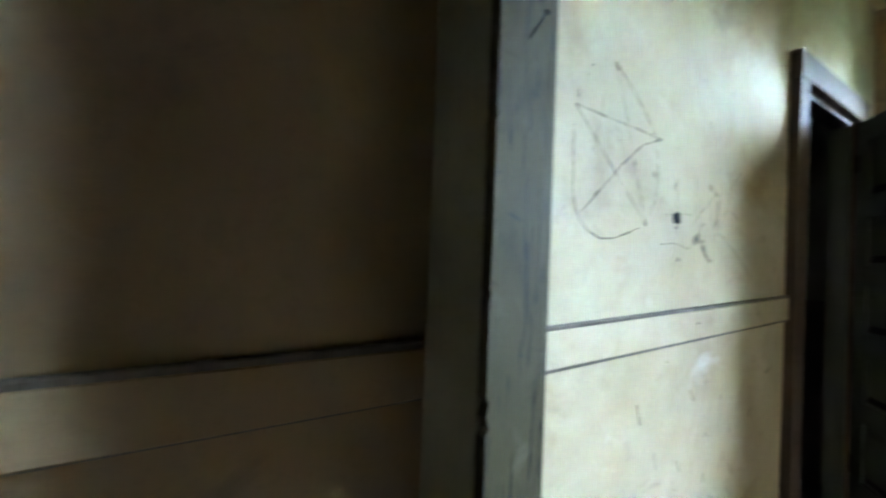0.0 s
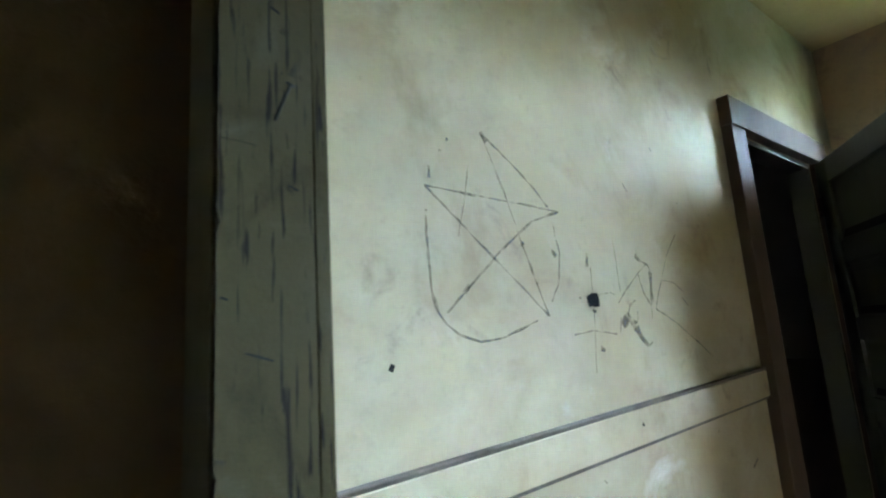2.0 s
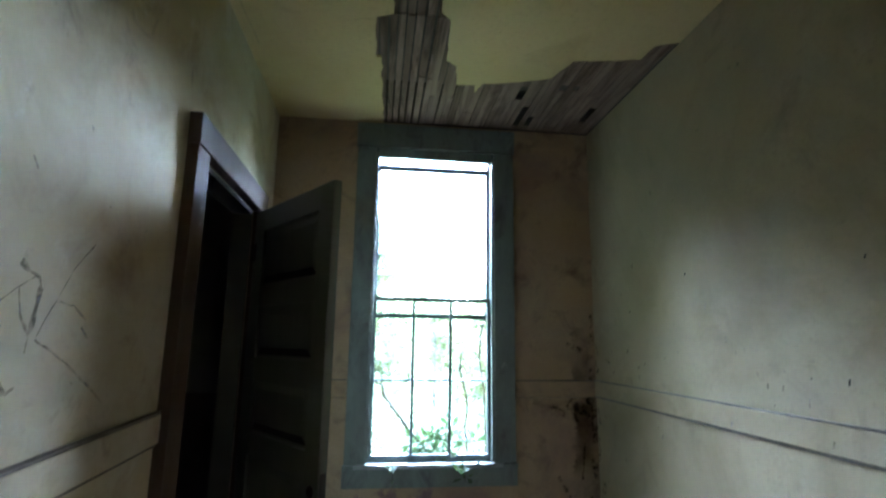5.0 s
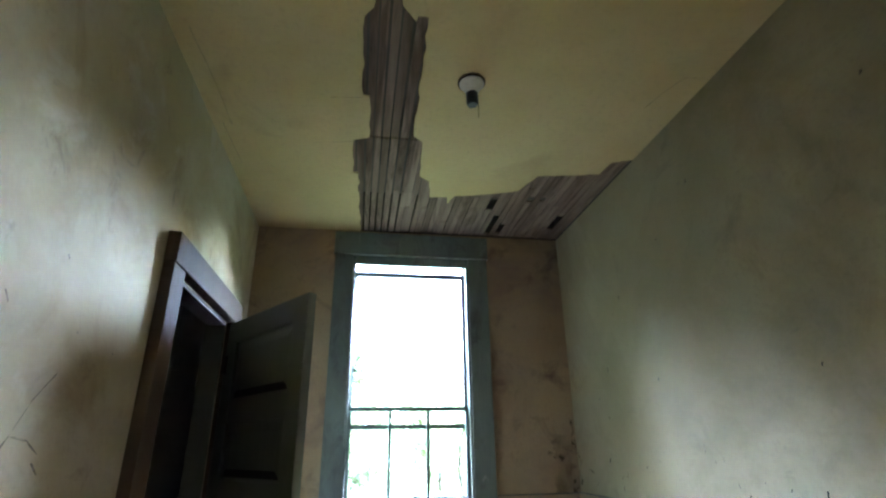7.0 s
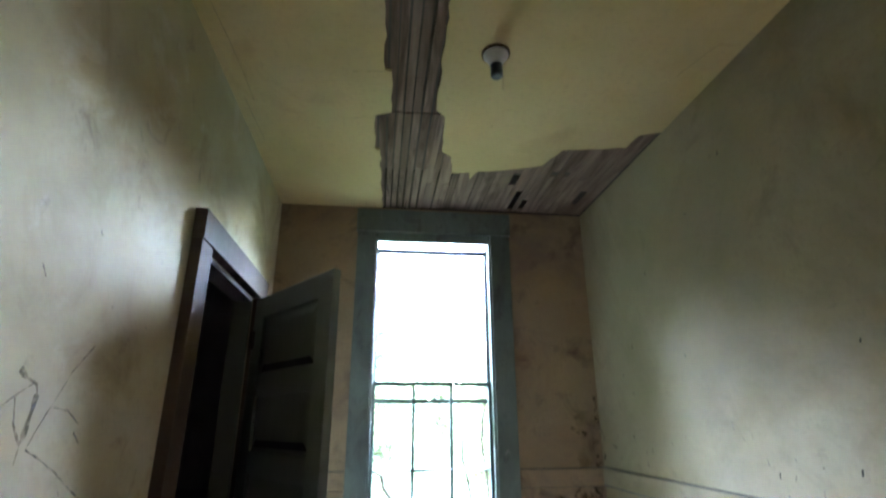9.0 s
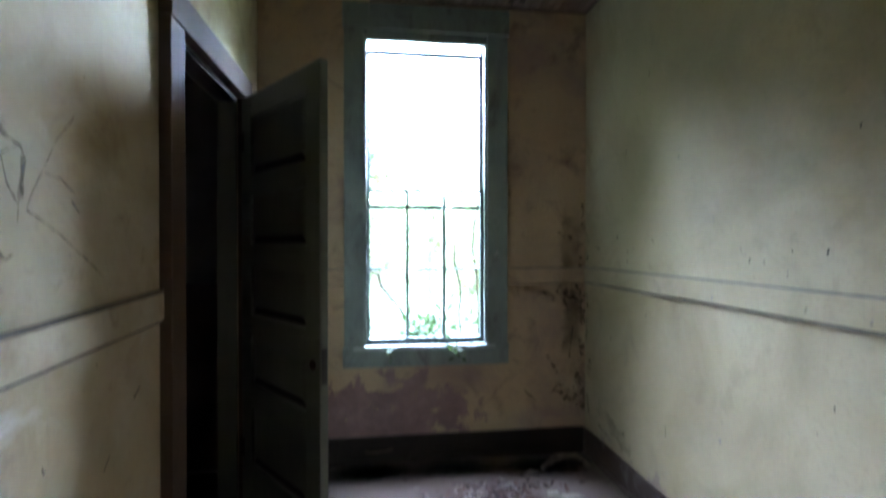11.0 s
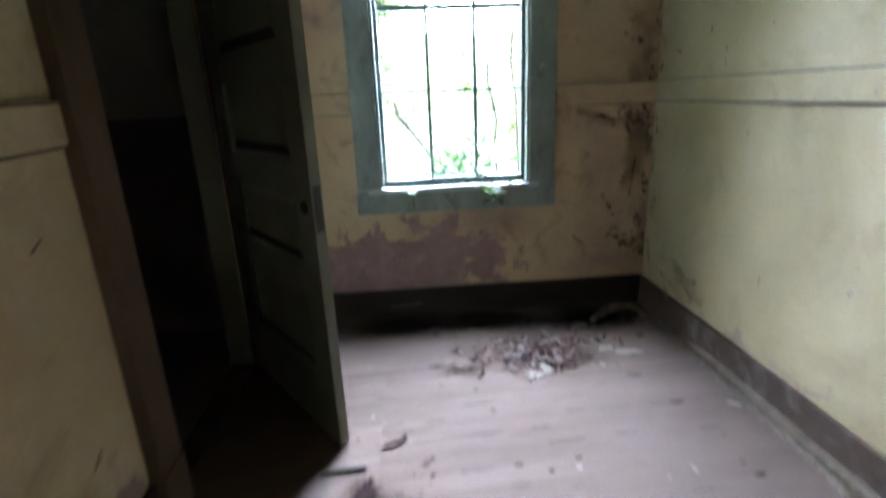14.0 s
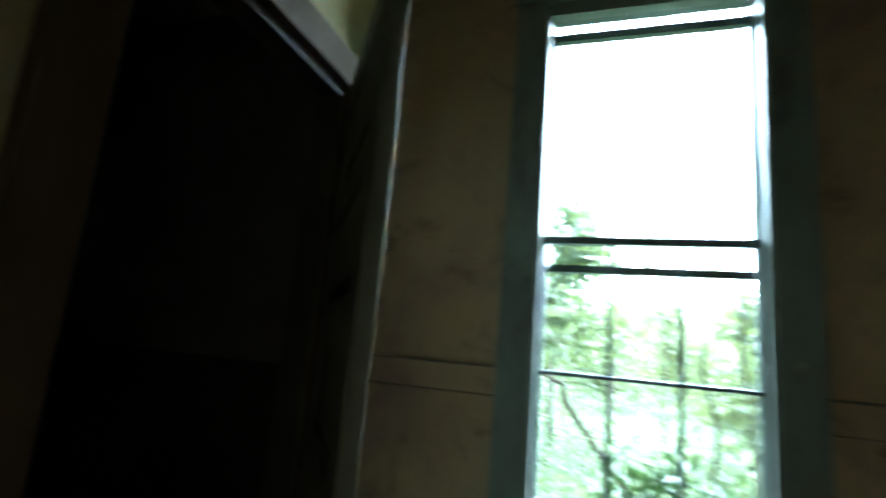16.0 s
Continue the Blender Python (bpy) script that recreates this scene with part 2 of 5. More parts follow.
def fading(m, most):
    """Dirt, or dirt with painted shade, that thins out from the middle of its patch, in specks."""
    N, L = m.node_tree.nodes, m.node_tree.links
    tc = N.new("ShaderNodeTexCoord")
    ln = N.new("ShaderNodeVectorMath"); ln.operation = "LENGTH"
    L.new(tc.outputs["Object"], ln.inputs[0])
    n = N.new("ShaderNodeTexNoise")
    n.inputs["Scale"].default_value = 5.0
    n.inputs["Detail"].default_value = 8.0
    n.inputs["Roughness"].default_value = 0.7
    L.new(tc.outputs["Object"], n.inputs["Vector"])
    d = N.new("ShaderNodeMath"); d.operation = "MULTIPLY_ADD"; d.inputs[1].default_value = -0.45
    L.new(ln.outputs["Value"], d.inputs[0]); L.new(n.outputs["Fac"], d.inputs[2])
    r = N.new("ShaderNodeMapRange")
    r.inputs["From Min"].default_value, r.inputs["From Max"].default_value = 0.10, 0.60
    r.inputs["To Max"].default_value = most
    L.new(d.outputs[0], r.inputs["Value"])
    L.new(r.outputs[0], N["Principled BSDF"].inputs["Alpha"])


fading(dirt_mat, 0.45)
# dirt darkened to deepen the shade at the foot of the window wall
shade_dirt_mat = surf("shade_dirt", (0.022, 0.017, 0.013), (0.032, 0.025, 0.019), 30.0, 0.9, 0.3, 90)
fading(shade_dirt_mat, 0.80)
bark = surf("bark", (0.12, 0.095, 0.07), (0.08, 0.065, 0.05), 6.0, 0.9, 0.6, 30, stretch=(2, 2, 0.4))
vine_mat = surf("vine_bark", (0.055, 0.045, 0.03), (0.035, 0.03, 0.02), 20.0, 0.85, 0.4, 90)
roof_mat = surf("roof_board", (0.10, 0.08, 0.065), (0.07, 0.055, 0.045), 3.0, 0.9, 0.3, 30)
ground_mat = surf("green_ground", (0.05, 0.078, 0.025), (0.075, 0.09, 0.038), 0.35, 0.95, 0.6, 6.0,
                  stain=[((0.12, 0.09, 0.055), 0.8, 0.58, 0.75)])


def leaf_material(name, c1, c2, thin=0.5):
    m = bpy.data.materials.new(name)
    m.use_nodes = True
    N, L = m.node_tree.nodes, m.node_tree.links
    b = N["Principled BSDF"]
    geo = N.new("ShaderNodeNewGeometry")
    mx = N.new("ShaderNodeMix"); mx.data_type = "RGBA"
    mx.inputs[6].default_value, mx.inputs[7].default_value = (*c1, 1), (*c2, 1)
    L.new(geo.outputs["Random Per Island"], mx.inputs[0])
    L.new(mx.outputs[2], b.inputs["Base Color"])
    b.inputs["Roughness"].default_value = 0.55
    tr = N.new("ShaderNodeBsdfTranslucent")
    L.new(mx.outputs[2], tr.inputs["Color"])
    ms = N.new("ShaderNodeMixShader")
    ms.inputs[0].default_value = thin
    L.new(b.outputs[0], ms.inputs[1]); L.new(tr.outputs[0], ms.inputs[2])
    L.new(ms.outputs[0], N["Material Output"].inputs["Surface"])
    return m


leaf_a = leaf_material("leaf_green", (0.085, 0.10, 0.03), (0.12, 0.13, 0.05))
leaf_b = leaf_material("leaf_deep_green", (0.055, 0.07, 0.02), (0.09, 0.105, 0.035))
vine_leaf = leaf_material("vine_leaf", (0.022, 0.045, 0.011), (0.05, 0.082, 0.02), 0.25)
grass_mat = leaf_material("undergrowth_green", (0.085, 0.105, 0.04), (0.12, 0.135, 0.06))


# ---------------------------------------------------------------- mesh helpers
def finish(bm, name, material, smooth=False):
    me = bpy.data.meshes.new(name)
    bmesh.ops.recalc_face_normals(bm, faces=bm.faces[:])
    bm.to_mesh(me)
    bm.free()
    for mt in (material if isinstance(material, (list, tuple)) else [material]):
        me.materials.append(mt)
    if smooth:
        me.polygons.foreach_set("use_smooth", [True] * len(me.polygons))
    return me


def thing(name, bm, material, label="", category="", group="", kind="", smooth=False):
    return tagged(new(name, finish(bm, name, material, smooth)), label, category, group, kind)


def part(name, bm, material, parent, label="", smooth=False):
    ob = new(name, finish(bm, name, material, smooth))
    ob.parent = parent
    return tagged(ob, label)


def holder(name, m, label, category, group="", kind=""):
    ob = new(name)
    ob.empty_display_size = 0.1
    ob.matrix_basis = m
    return tagged(ob, label, category, group, kind)


def box(bm, x0, x1, y0, y1, z0, z1, bevel=0.0, mat_index=0):
    m = Matrix.Translation(((x0 + x1) / 2, (y0 + y1) / 2, (z0 + z1) / 2)) @ Matrix.Diagonal((x1 - x0, y1 - y0, z1 - z0, 1))
    r = bmesh.ops.create_cube(bm, size=1, matrix=m)
    faces = {f for v in r["verts"] for f in v.link_faces}
    for f in faces:
        f.material_index = mat_index
    if bevel:
        edges = list({e for v in r["verts"] for e in v.link_edges})
        bmesh.ops.bevel(bm, geom=edges, offset=bevel, segments=2, affect="EDGES", profile=0.6)
    return bm


def boxes(*rows, bevel=0.0):
    bm = bmesh.new()
    for r in rows:
        box(bm, *r, bevel=bevel)
    return bm


def tube(bm, pts, radii, sides=8):
    """A tapered tube along points."""
    rings = []
    pts = [Vector(p) for p in pts]
    for i, p in enumerate(pts):
        d = (pts[min(i + 1, len(pts) - 1)] - pts[max(i - 1, 0)]).normalized()
        u = d.orthogonal().normalized()
        if rings:
            u = (last - last.dot(d) * d).normalized()
        last = u
        w = d.cross(u)
        r = radii[i] if isinstance(radii, (list, tuple)) else radii
        rings.append([bm.verts.new(p + r * (math.cos(a) * u + math.sin(a) * w))
                      for a in (2 * math.pi * k / sides for k in range(sides))])
    for a, b in zip(rings, rings[1:]):
        for k in range(sides):
            bm.faces.new((a[k], a[(k + 1) % sides], b[(k + 1) % sides], b[k]))
    bm.faces.new(rings[0][::-1])
    bm.faces.new(rings[-1])
    return bm


def prism(bm, outline, to3, depth):
    """Extrudes a 2D outline: to3(u, v, d) gives the place at depth d."""
    a = [bm.verts.new(to3(u, v, 0)) for u, v in outline]
    b = [bm.verts.new(to3(u, v, depth)) for u, v in outline]
    n = len(a)
    bm.faces.new(a)
    bm.faces.new(b[::-1])
    for i in range(n):
        bm.faces.new((a[i], b[i], b[(i + 1) % n], a[(i + 1) % n]))
    return bm


# ---------------------------------------------------------------- plan
XL, XR = -0.325, 1.707          # side walls of the room
YP0, YP1 = 1.04, 1.14           # partition with the open doorway
YW = 4.205                      # window wall
YA = -2.6                       # back of the first room
XC = -2.8                       # far side of the dark room
H = 2.80                        # ceiling
T = 0.085                       # wall thickness
DY0, DY1, DZ = 2.96, 3.775, 2.06  # doorway in the side wall
WX0, WX1, WZ0, WZ1 = 0.292, 1.062, 0.70, 2.627  # window opening
OX0, OX1, OZ = -0.15, 0.76, 2.10  # walked-through doorway

# walls
wall_west = thing("wall_west", boxes((XL - T, XL, YP0, DY0, 0, H), (XL - T, XL, DY1, YW, 0, H),
                                     (XL - T, XL, DY0, DY1, DZ, H)), plaster,
                  "cream plaster wall with pencil scribbles and scuffs", "wall", kind="structure")
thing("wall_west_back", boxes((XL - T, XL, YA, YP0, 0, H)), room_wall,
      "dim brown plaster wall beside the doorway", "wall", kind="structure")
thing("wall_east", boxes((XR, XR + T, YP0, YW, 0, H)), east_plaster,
      "stained cream plaster wall, colour darkened for shade, with a flat chair rail", "wall", kind="structure")
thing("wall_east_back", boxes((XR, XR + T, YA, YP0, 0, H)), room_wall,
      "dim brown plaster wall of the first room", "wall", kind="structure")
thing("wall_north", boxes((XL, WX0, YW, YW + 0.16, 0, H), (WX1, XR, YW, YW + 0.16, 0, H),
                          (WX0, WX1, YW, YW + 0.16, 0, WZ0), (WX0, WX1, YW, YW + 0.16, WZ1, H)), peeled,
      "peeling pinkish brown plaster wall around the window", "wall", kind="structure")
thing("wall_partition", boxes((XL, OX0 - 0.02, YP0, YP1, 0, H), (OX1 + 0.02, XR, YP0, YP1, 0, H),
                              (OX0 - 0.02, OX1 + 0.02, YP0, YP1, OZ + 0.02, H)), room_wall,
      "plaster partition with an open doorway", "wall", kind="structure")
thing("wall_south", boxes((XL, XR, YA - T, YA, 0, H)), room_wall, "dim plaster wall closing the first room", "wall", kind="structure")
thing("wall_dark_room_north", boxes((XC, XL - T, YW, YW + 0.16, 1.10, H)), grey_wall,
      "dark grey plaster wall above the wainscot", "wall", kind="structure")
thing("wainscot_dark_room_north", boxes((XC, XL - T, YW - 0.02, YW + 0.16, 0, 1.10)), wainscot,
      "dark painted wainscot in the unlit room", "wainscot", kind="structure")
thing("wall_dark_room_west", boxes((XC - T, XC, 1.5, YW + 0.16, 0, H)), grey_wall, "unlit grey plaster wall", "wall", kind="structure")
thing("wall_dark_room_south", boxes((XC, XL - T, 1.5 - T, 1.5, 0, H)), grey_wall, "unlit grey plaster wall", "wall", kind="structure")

# ceiling with the fallen patch of plaster; outline of what still hangs
HOLE = [(0.33, 4.205), (0.32, 3.80), (0.315, 3.44), (0.285, 3.43), (0.292, 3.12), (0.365, 3.09), (0.36, 2.80),
        (0.333, 2.795), (0.332, 2.50), (0.335, 2.37), (0.365, 2.33), (0.378, 2.25), (0.45, 2.235), (0.46, 2.31), (0.51, 2.37),
        (0.515, 2.345), (0.55, 2.345), (0.56, 2.64), (0.572, 3.05), (0.62, 3.10), (0.642, 3.42), (0.70, 3.47), (0.726, 3.655),
        (0.83, 3.64), (0.845, 3.73), (0.87, 3.62), (0.99, 3.595), (1.22, 3.51), (1.275, 3.335), (1.60, 3.27), (1.61, 3.15), (1.707, 3.11)]
rng = random.Random(5)
ragged = []
for (ax, ay), (bx, by) in zip(HOLE, HOLE[1:]):
    n = max(1, int(math.hypot(bx - ax, by - ay) / 0.045))
    for i in range(n):
        j = 0.006 if i else 0.0
        ragged.append((ax + (bx - ax) * i / n + rng.uniform(-j, j), ay + (by - ay) * i / n + rng.uniform(-j, j)))
ragged.append(HOLE[-1])
bm = bmesh.new()
prism(bm, [(XR, YP1), (XL, YP1), (XL, YW)] + ragged, lambda u, v, d: (u, v, H + d), 0.012)
# laths above the plaster, running towards the window
x = 0.27
while x < XR - 0.01:
    w = rng.uniform(0.029, 0.037)
    y0 = 2.1 if x < 0.62 else 2.95
    cuts = [y0, 3.095 + rng.uniform(-0.004, 0.004)] if x < 0.60 else [y0]
    while cuts[-1] < YW - 0.01:
        cuts.append(min(YW, cuts[-1] + rng.uniform(0.5, 1.3)))
    for a, b in zip(cuts, cuts[1:]):
        if x > 1.15 and rng.random() < 0.22 and b - a > 0.2:
            a += rng.uniform(0.05, 0.25)
        sag = rng.uniform(0, 0.004) + (0.010 if x < 0.60 and a > 3.0 else 0)
        if 1.05 < x < 1.6 and rng.random() < 0.35 and b - a > 0.3:
            b -= rng.uniform(0.04, 0.16)
        sk = rng.uniform(-0.002, 0.002)
        box(bm, x + sk, min(x + w + sk, XR), a + 0.002, b - 0.002, H + 0.014 - sag * 0.5, H + 0.021 - sag * 0.5, mat_index=1)
    x += w + (rng.choice((0.005, 0.008, 0.010, 0.013)) if x < 0.56 else rng.choice((0.0015, 0.003, 0.004, 0.006)))
tagged(new("ceiling", finish(bm, "ceiling", [ceil_plaster, lath_wood])),
       "yellowed plaster ceiling with a fallen patch showing laths", "ceiling", kind="structure")
thing("ceiling_back", boxes((XL, XR, YA, YP0, H, H + 0.02)), room_wall, "dim plaster ceiling", "ceiling", kind="structure")
thing("ceiling_dark_room", boxes((XC, XL - T, 1.5, YW, H, H + 0.02)), grey_wall, "unlit plaster ceiling", "ceiling", kind="structure")
# the 0.75 m overhang is unseen, added to block steep sky light
thing("roof", boxes((XC - 0.5, XR + 0.6, YA - 0.6, YW + 0.75, H + 0.30, H + 0.36),
                    (XC - T, XR + T, YW, YW + 0.16, H, H + 0.30), (XC - T, XR + T, YA - T, YA, H, H + 0.30),
                    (XC - T, XC, YA, YW, H + 0.02, H + 0.30), (XR, XR + T, YA, YW, H, H + 0.30)), roof_mat,
      "dark boards closing the loft above, with an unseen eave that cuts high sky light", "roof", kind="structure")
# foundation under the floor
thing("foundation", boxes((XC - T, XR + T, YA - T, YW + 0.16, -0.62, -0.026)), roof_mat, "dark underside of the house", "foundation", kind="structure")


# chair rail and baseboards
def rail_bm(x0, x1, y0, y1, za, zb, h, out, low=0.004, top=0.004):
    """Flat board with a thin cap; out: (dx, dy) away from the wall. za, zb: lower edge at the start and at the end."""
    bm = bmesh.new()
    profile = [(0, 0), (0.008, 0), (0.012, low), (0.015, low + 0.002), (0.015, h - top - 0.002), (0.012, h - top), (0.016, h), (0.014, h + 0.003), (0, h + 0.003)]
    # cap and lower bead faces, coloured dark for grime and the rail's shadow lines
    dark_lines = {0, 1, 5, 6, 7}
    ends = [[bm.verts.new((x + out[0] * d, y + out[1] * d, z + hh)) for d, hh in profile] for x, y, z in ((x0, y0, za), (x1, y1, zb))]
    for k in range(len(profile)):
        j = (k + 1) % len(profile)
        bm.faces.new((ends[0][k], ends[0][j], ends[1][j], ends[1][k])).material_index = 1 if k in dark_lines else 0
    bm.faces.new(ends[0])
    bm.faces.new(ends[1])
    return bm


RH = 0.103
for nm, args in (("chair_rail_west", (XL, XL, YP1 + 0.02, DY0 - 0.12, 1.020, 1.070, RH, (1, 0), 0.009, 0.008)),
                 ("chair_rail_west_back", (XL, XL, YA, YP0 - 0.02, 1.010, 1.020, RH, (1, 0), 0.004, 0.010)),
                 ("chair_rail_north", (XL, 0.172, YW, YW, 1.072, 1.072, RH, (0, -1))),
                 ("chair_rail_north_end", (1.19, XR, YW, YW, 1.072, 1.074, RH, (0, -1))),
                 ("chair_rail_east", (XR, XR, YP1, YW, 1.075, 1.076, RH, (-1, 0), 0.011, 0.004))):
    thing(nm, rail_bm(*args), [room_wall if "back" in nm else peeled if "north" in nm else plaster if "west" in nm else east_plaster, grime], "flat painted chair rail along the wall", "chair rail", kind="structure")
BH = 0.155
for nm, b in (("baseboard_west", (XL, XL + 0.018, YP1 + 0.02, DY0 - 0.12, 0, BH)),
              ("baseboard_west_end", (XL, XL + 0.018, DY1 + 0.12, YW, 0, BH)),
              ("baseboard_north", (XL + 0.018, XR - 0.018, YW - 0.018, YW, 0, BH)),
              ("baseboard_east", (XR - 0.018, XR, YP1, YW, 0, BH - 0.008)),
              ("baseboard_back", (XL, XL + 0.018, YA, YP0 - 0.02, 0, BH))):
    bm = boxes(b, bevel=0.004)
    sx = (b[1], b[1] + 0.014) if "west" in nm or "back" in nm else (b[0] - 0.014, b[0])
    if "north" in nm:
        box(bm, b[0], b[1], b[2] - 0.014, b[2], 0, 0.018, 0.004)
    else:
        box(bm, sx[0], sx[1], b[2], b[3] - (0.035 if nm == "baseboard_east" else 0), 0, 0.018, 0.004)
    thing(nm, bm, shaded_base if "north" in nm else base_paint, "dark brown painted baseboard with dust", "baseboard", kind="structure")

# dusty quarter-round at the foot of the east baseboard, broken away near the corner
bm = bmesh.new()
rows = []
for i in range(121):
    y = YP1 + 0.01 + (3.78 - YP1) * i / 120
    wv = 0.024 + 0.006 * noise.noise((y * 7, 0, 3)) + 0.006 * noise.noise((y * 31, 0, 5))
    hv = (0.036 + 0.008 * noise.noise((y * 6, 2, 8)) + 0.006 * noise.noise((y * 40, 1, 2))) * (1 if i < 104 else 1 - (i - 104) / 18)
    rows.append([bm.verts.new((XR - 0.0185 - wv * math.sin(a), y, hv * math.cos(a))) for a in (0, 0.45, 0.85, 1.2, math.pi / 2)])
for a, b in zip(rows, rows[1:]):
    for j in range(4):
        bm.faces.new((a[j], a[j + 1], b[j + 1], b[j]))
thing("shoe_moulding", bm, shoe_mat, "quarter-round covered in pale plaster dust", "moulding", kind="structure")

# ---------------------------------------------------------------- walked-through doorway
d1 = holder("door_1", pose(0, 0, 0), "bare doorway with cracked grey painted jamb", "doorway", kind="structure")
rng = random.Random(3)
edge = []
z = 0.0
while z < OZ:
    edge.append((YP0 - 0.019 + rng.uniform(0, 0.0012) + (rng.uniform(0.003, 0.007) if rng.random() < 0.07 else 0), z))
    z += rng.uniform(0.008, 0.022)
edge.append((YP0 - 0.019, OZ))
bm = bmesh.new()
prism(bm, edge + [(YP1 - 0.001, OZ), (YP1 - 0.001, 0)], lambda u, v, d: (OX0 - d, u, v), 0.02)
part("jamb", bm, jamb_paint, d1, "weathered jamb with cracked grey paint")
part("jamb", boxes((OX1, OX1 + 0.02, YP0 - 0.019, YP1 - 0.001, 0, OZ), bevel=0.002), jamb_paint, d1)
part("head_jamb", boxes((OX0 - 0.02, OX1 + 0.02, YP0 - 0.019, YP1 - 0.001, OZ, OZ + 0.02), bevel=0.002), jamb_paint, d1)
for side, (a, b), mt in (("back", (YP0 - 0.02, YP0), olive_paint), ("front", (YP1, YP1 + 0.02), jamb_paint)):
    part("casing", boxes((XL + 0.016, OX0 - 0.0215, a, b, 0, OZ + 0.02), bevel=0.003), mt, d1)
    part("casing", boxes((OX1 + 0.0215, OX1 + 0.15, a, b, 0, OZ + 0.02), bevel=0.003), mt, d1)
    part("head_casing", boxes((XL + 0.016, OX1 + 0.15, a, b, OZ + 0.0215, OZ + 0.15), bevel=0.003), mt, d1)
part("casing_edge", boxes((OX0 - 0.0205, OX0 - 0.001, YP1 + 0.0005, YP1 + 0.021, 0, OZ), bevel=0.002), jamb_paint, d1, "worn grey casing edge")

# bent nail in the jamb
bm = bmesh.new()
tube(bm, [(OX0 - 0.012, 1.087, 1.625), (OX0 + 0.001, 1.0905, 1.640), (OX0 + 0.016, 1.0955, 1.660), (OX0 + 0.026, 1.100, 1.675)],
     [0.0024, 0.0024, 0.0022, 0.0022], 8)
tube(bm, [(OX0 + 0.0255, 1.0998, 1.6742), (OX0 + 0.027, 1.1006, 1.6768)], [0.0056, 0.0056], 10)
thing("nail", bm, door_grime_shade, "bent black nail driven into the jamb", "nail")

# chips and short cracks in the jamb's paint
def jamb_marks():
    for pts, w, mt in (([(1.098, 1.765), (1.122, 1.735), (1.116, 1.70)], 0.020, soot), ([(1.084, 1.792), (1.096, 1.786)], 0.006, black_mark), ([(1.105, 1.552), (1.117, 1.546)], 0.006, black_mark),
                       ([(1.113, 1.56), (1.128, 1.553)], 0.010, soot), ([(1.053, 1.349), (1.085, 1.338)], 0.0045, black_mark), ([(1.026, 1.412), (1.034, 1.409)], 0.005, black_mark),
                       ([(1.088, 1.125), (1.099, 1.12)], 0.005, black_mark), ([(1.12, 1.13), (1.128, 1.12)], 0.008, soot), ([(1.024, 1.60), (1.07, 1.598)], 0.004, soot),
                       ([(1.10, 1.68), (1.105, 1.60)], 0.004, soot), ([(1.125, 1.46), (1.127, 1.38)], 0.005, soot), ([(1.022, 1.24), (1.032, 1.236)], 0.010, soot)):
        strokes("jamb_chip", [(pts, w)], mt, "dark chip in the cracked jamb paint", place=lambda a, b: (OX0 + 0.0012, a, b), category="paint chip")


# ---------------------------------------------------------------- side doorway and its door
d2 = holder("door_2", pose(0, 0, 0), "doorway with dark brown casing into an unlit room", "doorway", kind="structure")
CX = XL + 0.040
part("casing", boxes((XL, CX, DY0 - 0.12, DY0, 0.17, DZ), bevel=0.003), casing_paint, d2)
part("casing", boxes((XL, CX, DY1, DY1 + 0.12, 0.17, DZ), bevel=0.003), casing_paint, d2)
part("plinth_block", boxes((XL, CX + 0.006, DY0 - 0.123, DY0, 0, 0.17), bevel=0.003), casing_paint, d2)
part("plinth_block", boxes((XL, CX + 0.006, DY1, DY1 + 0.123, 0, 0.17), bevel=0.003), casing_paint, d2)
part("head_casing", boxes((XL, CX + 0.005, DY0 - 0.123, DY1 + 0.123, DZ + 0.001, DZ + 0.115), bevel=0.003), casing_paint, d2)
part("jamb", boxes((XL - T - 0.01, XL - 0.002, DY0, DY0 + 0.02, 0, DZ - 0.021), bevel=0.002), door_paint, d2)
part("jamb", boxes((XL - T - 0.01, XL - 0.002, DY1 - 0.02, DY1, 0, DZ - 0.021), bevel=0.002), door_paint, d2)
part("head_jamb", boxes((XL - T - 0.01, XL - 0.002, DY0, DY1, DZ - 0.02, DZ), bevel=0.002), wainscot, d2)
part("threshold", boxes((XL - T, XL, DY0 + 0.021, DY1 - 0.021, 0, 0.014), bevel=0.003), base_paint, d2)

# leaf: hinge at the far jamb; local x runs from hinge to free edge, local y is its thickness (seen face at -y)
LW, LT, LH = 0.785, 0.036, 2.035
HX, HY = XL + 0.022, DY1 - 0.012
FX, FY = 0.150, 3.122
ang = math.degrees(math.atan2(FY - HY, FX - HX))
leaf = holder("panel_door", pose(HX, HY, 0.012, 0, 0, ang), "dark greenish five-panel wooden door standing half open", "door")
rails = [(0.0, 0.235), (0.525, 0.625), (0.865, 0.965), (1.205, 1.305), (1.545, 1.645), (1.925, LH)]
ST = 0.115
hinge_stile = part("hinge_stile", boxes((0, ST, 0, LT, 0, LH), bevel=0.003), door_paint, leaf)
lock_stile = part("lock_stile", boxes((LW - ST, LW, 0, LT, 0, LH), bevel=0.003), door_paint, leaf)
for a, b in rails:
    part("rail", boxes((ST, LW - ST, 0.0005, LT - 0.0005, a, b), bevel=0.002), door_paint, leaf)
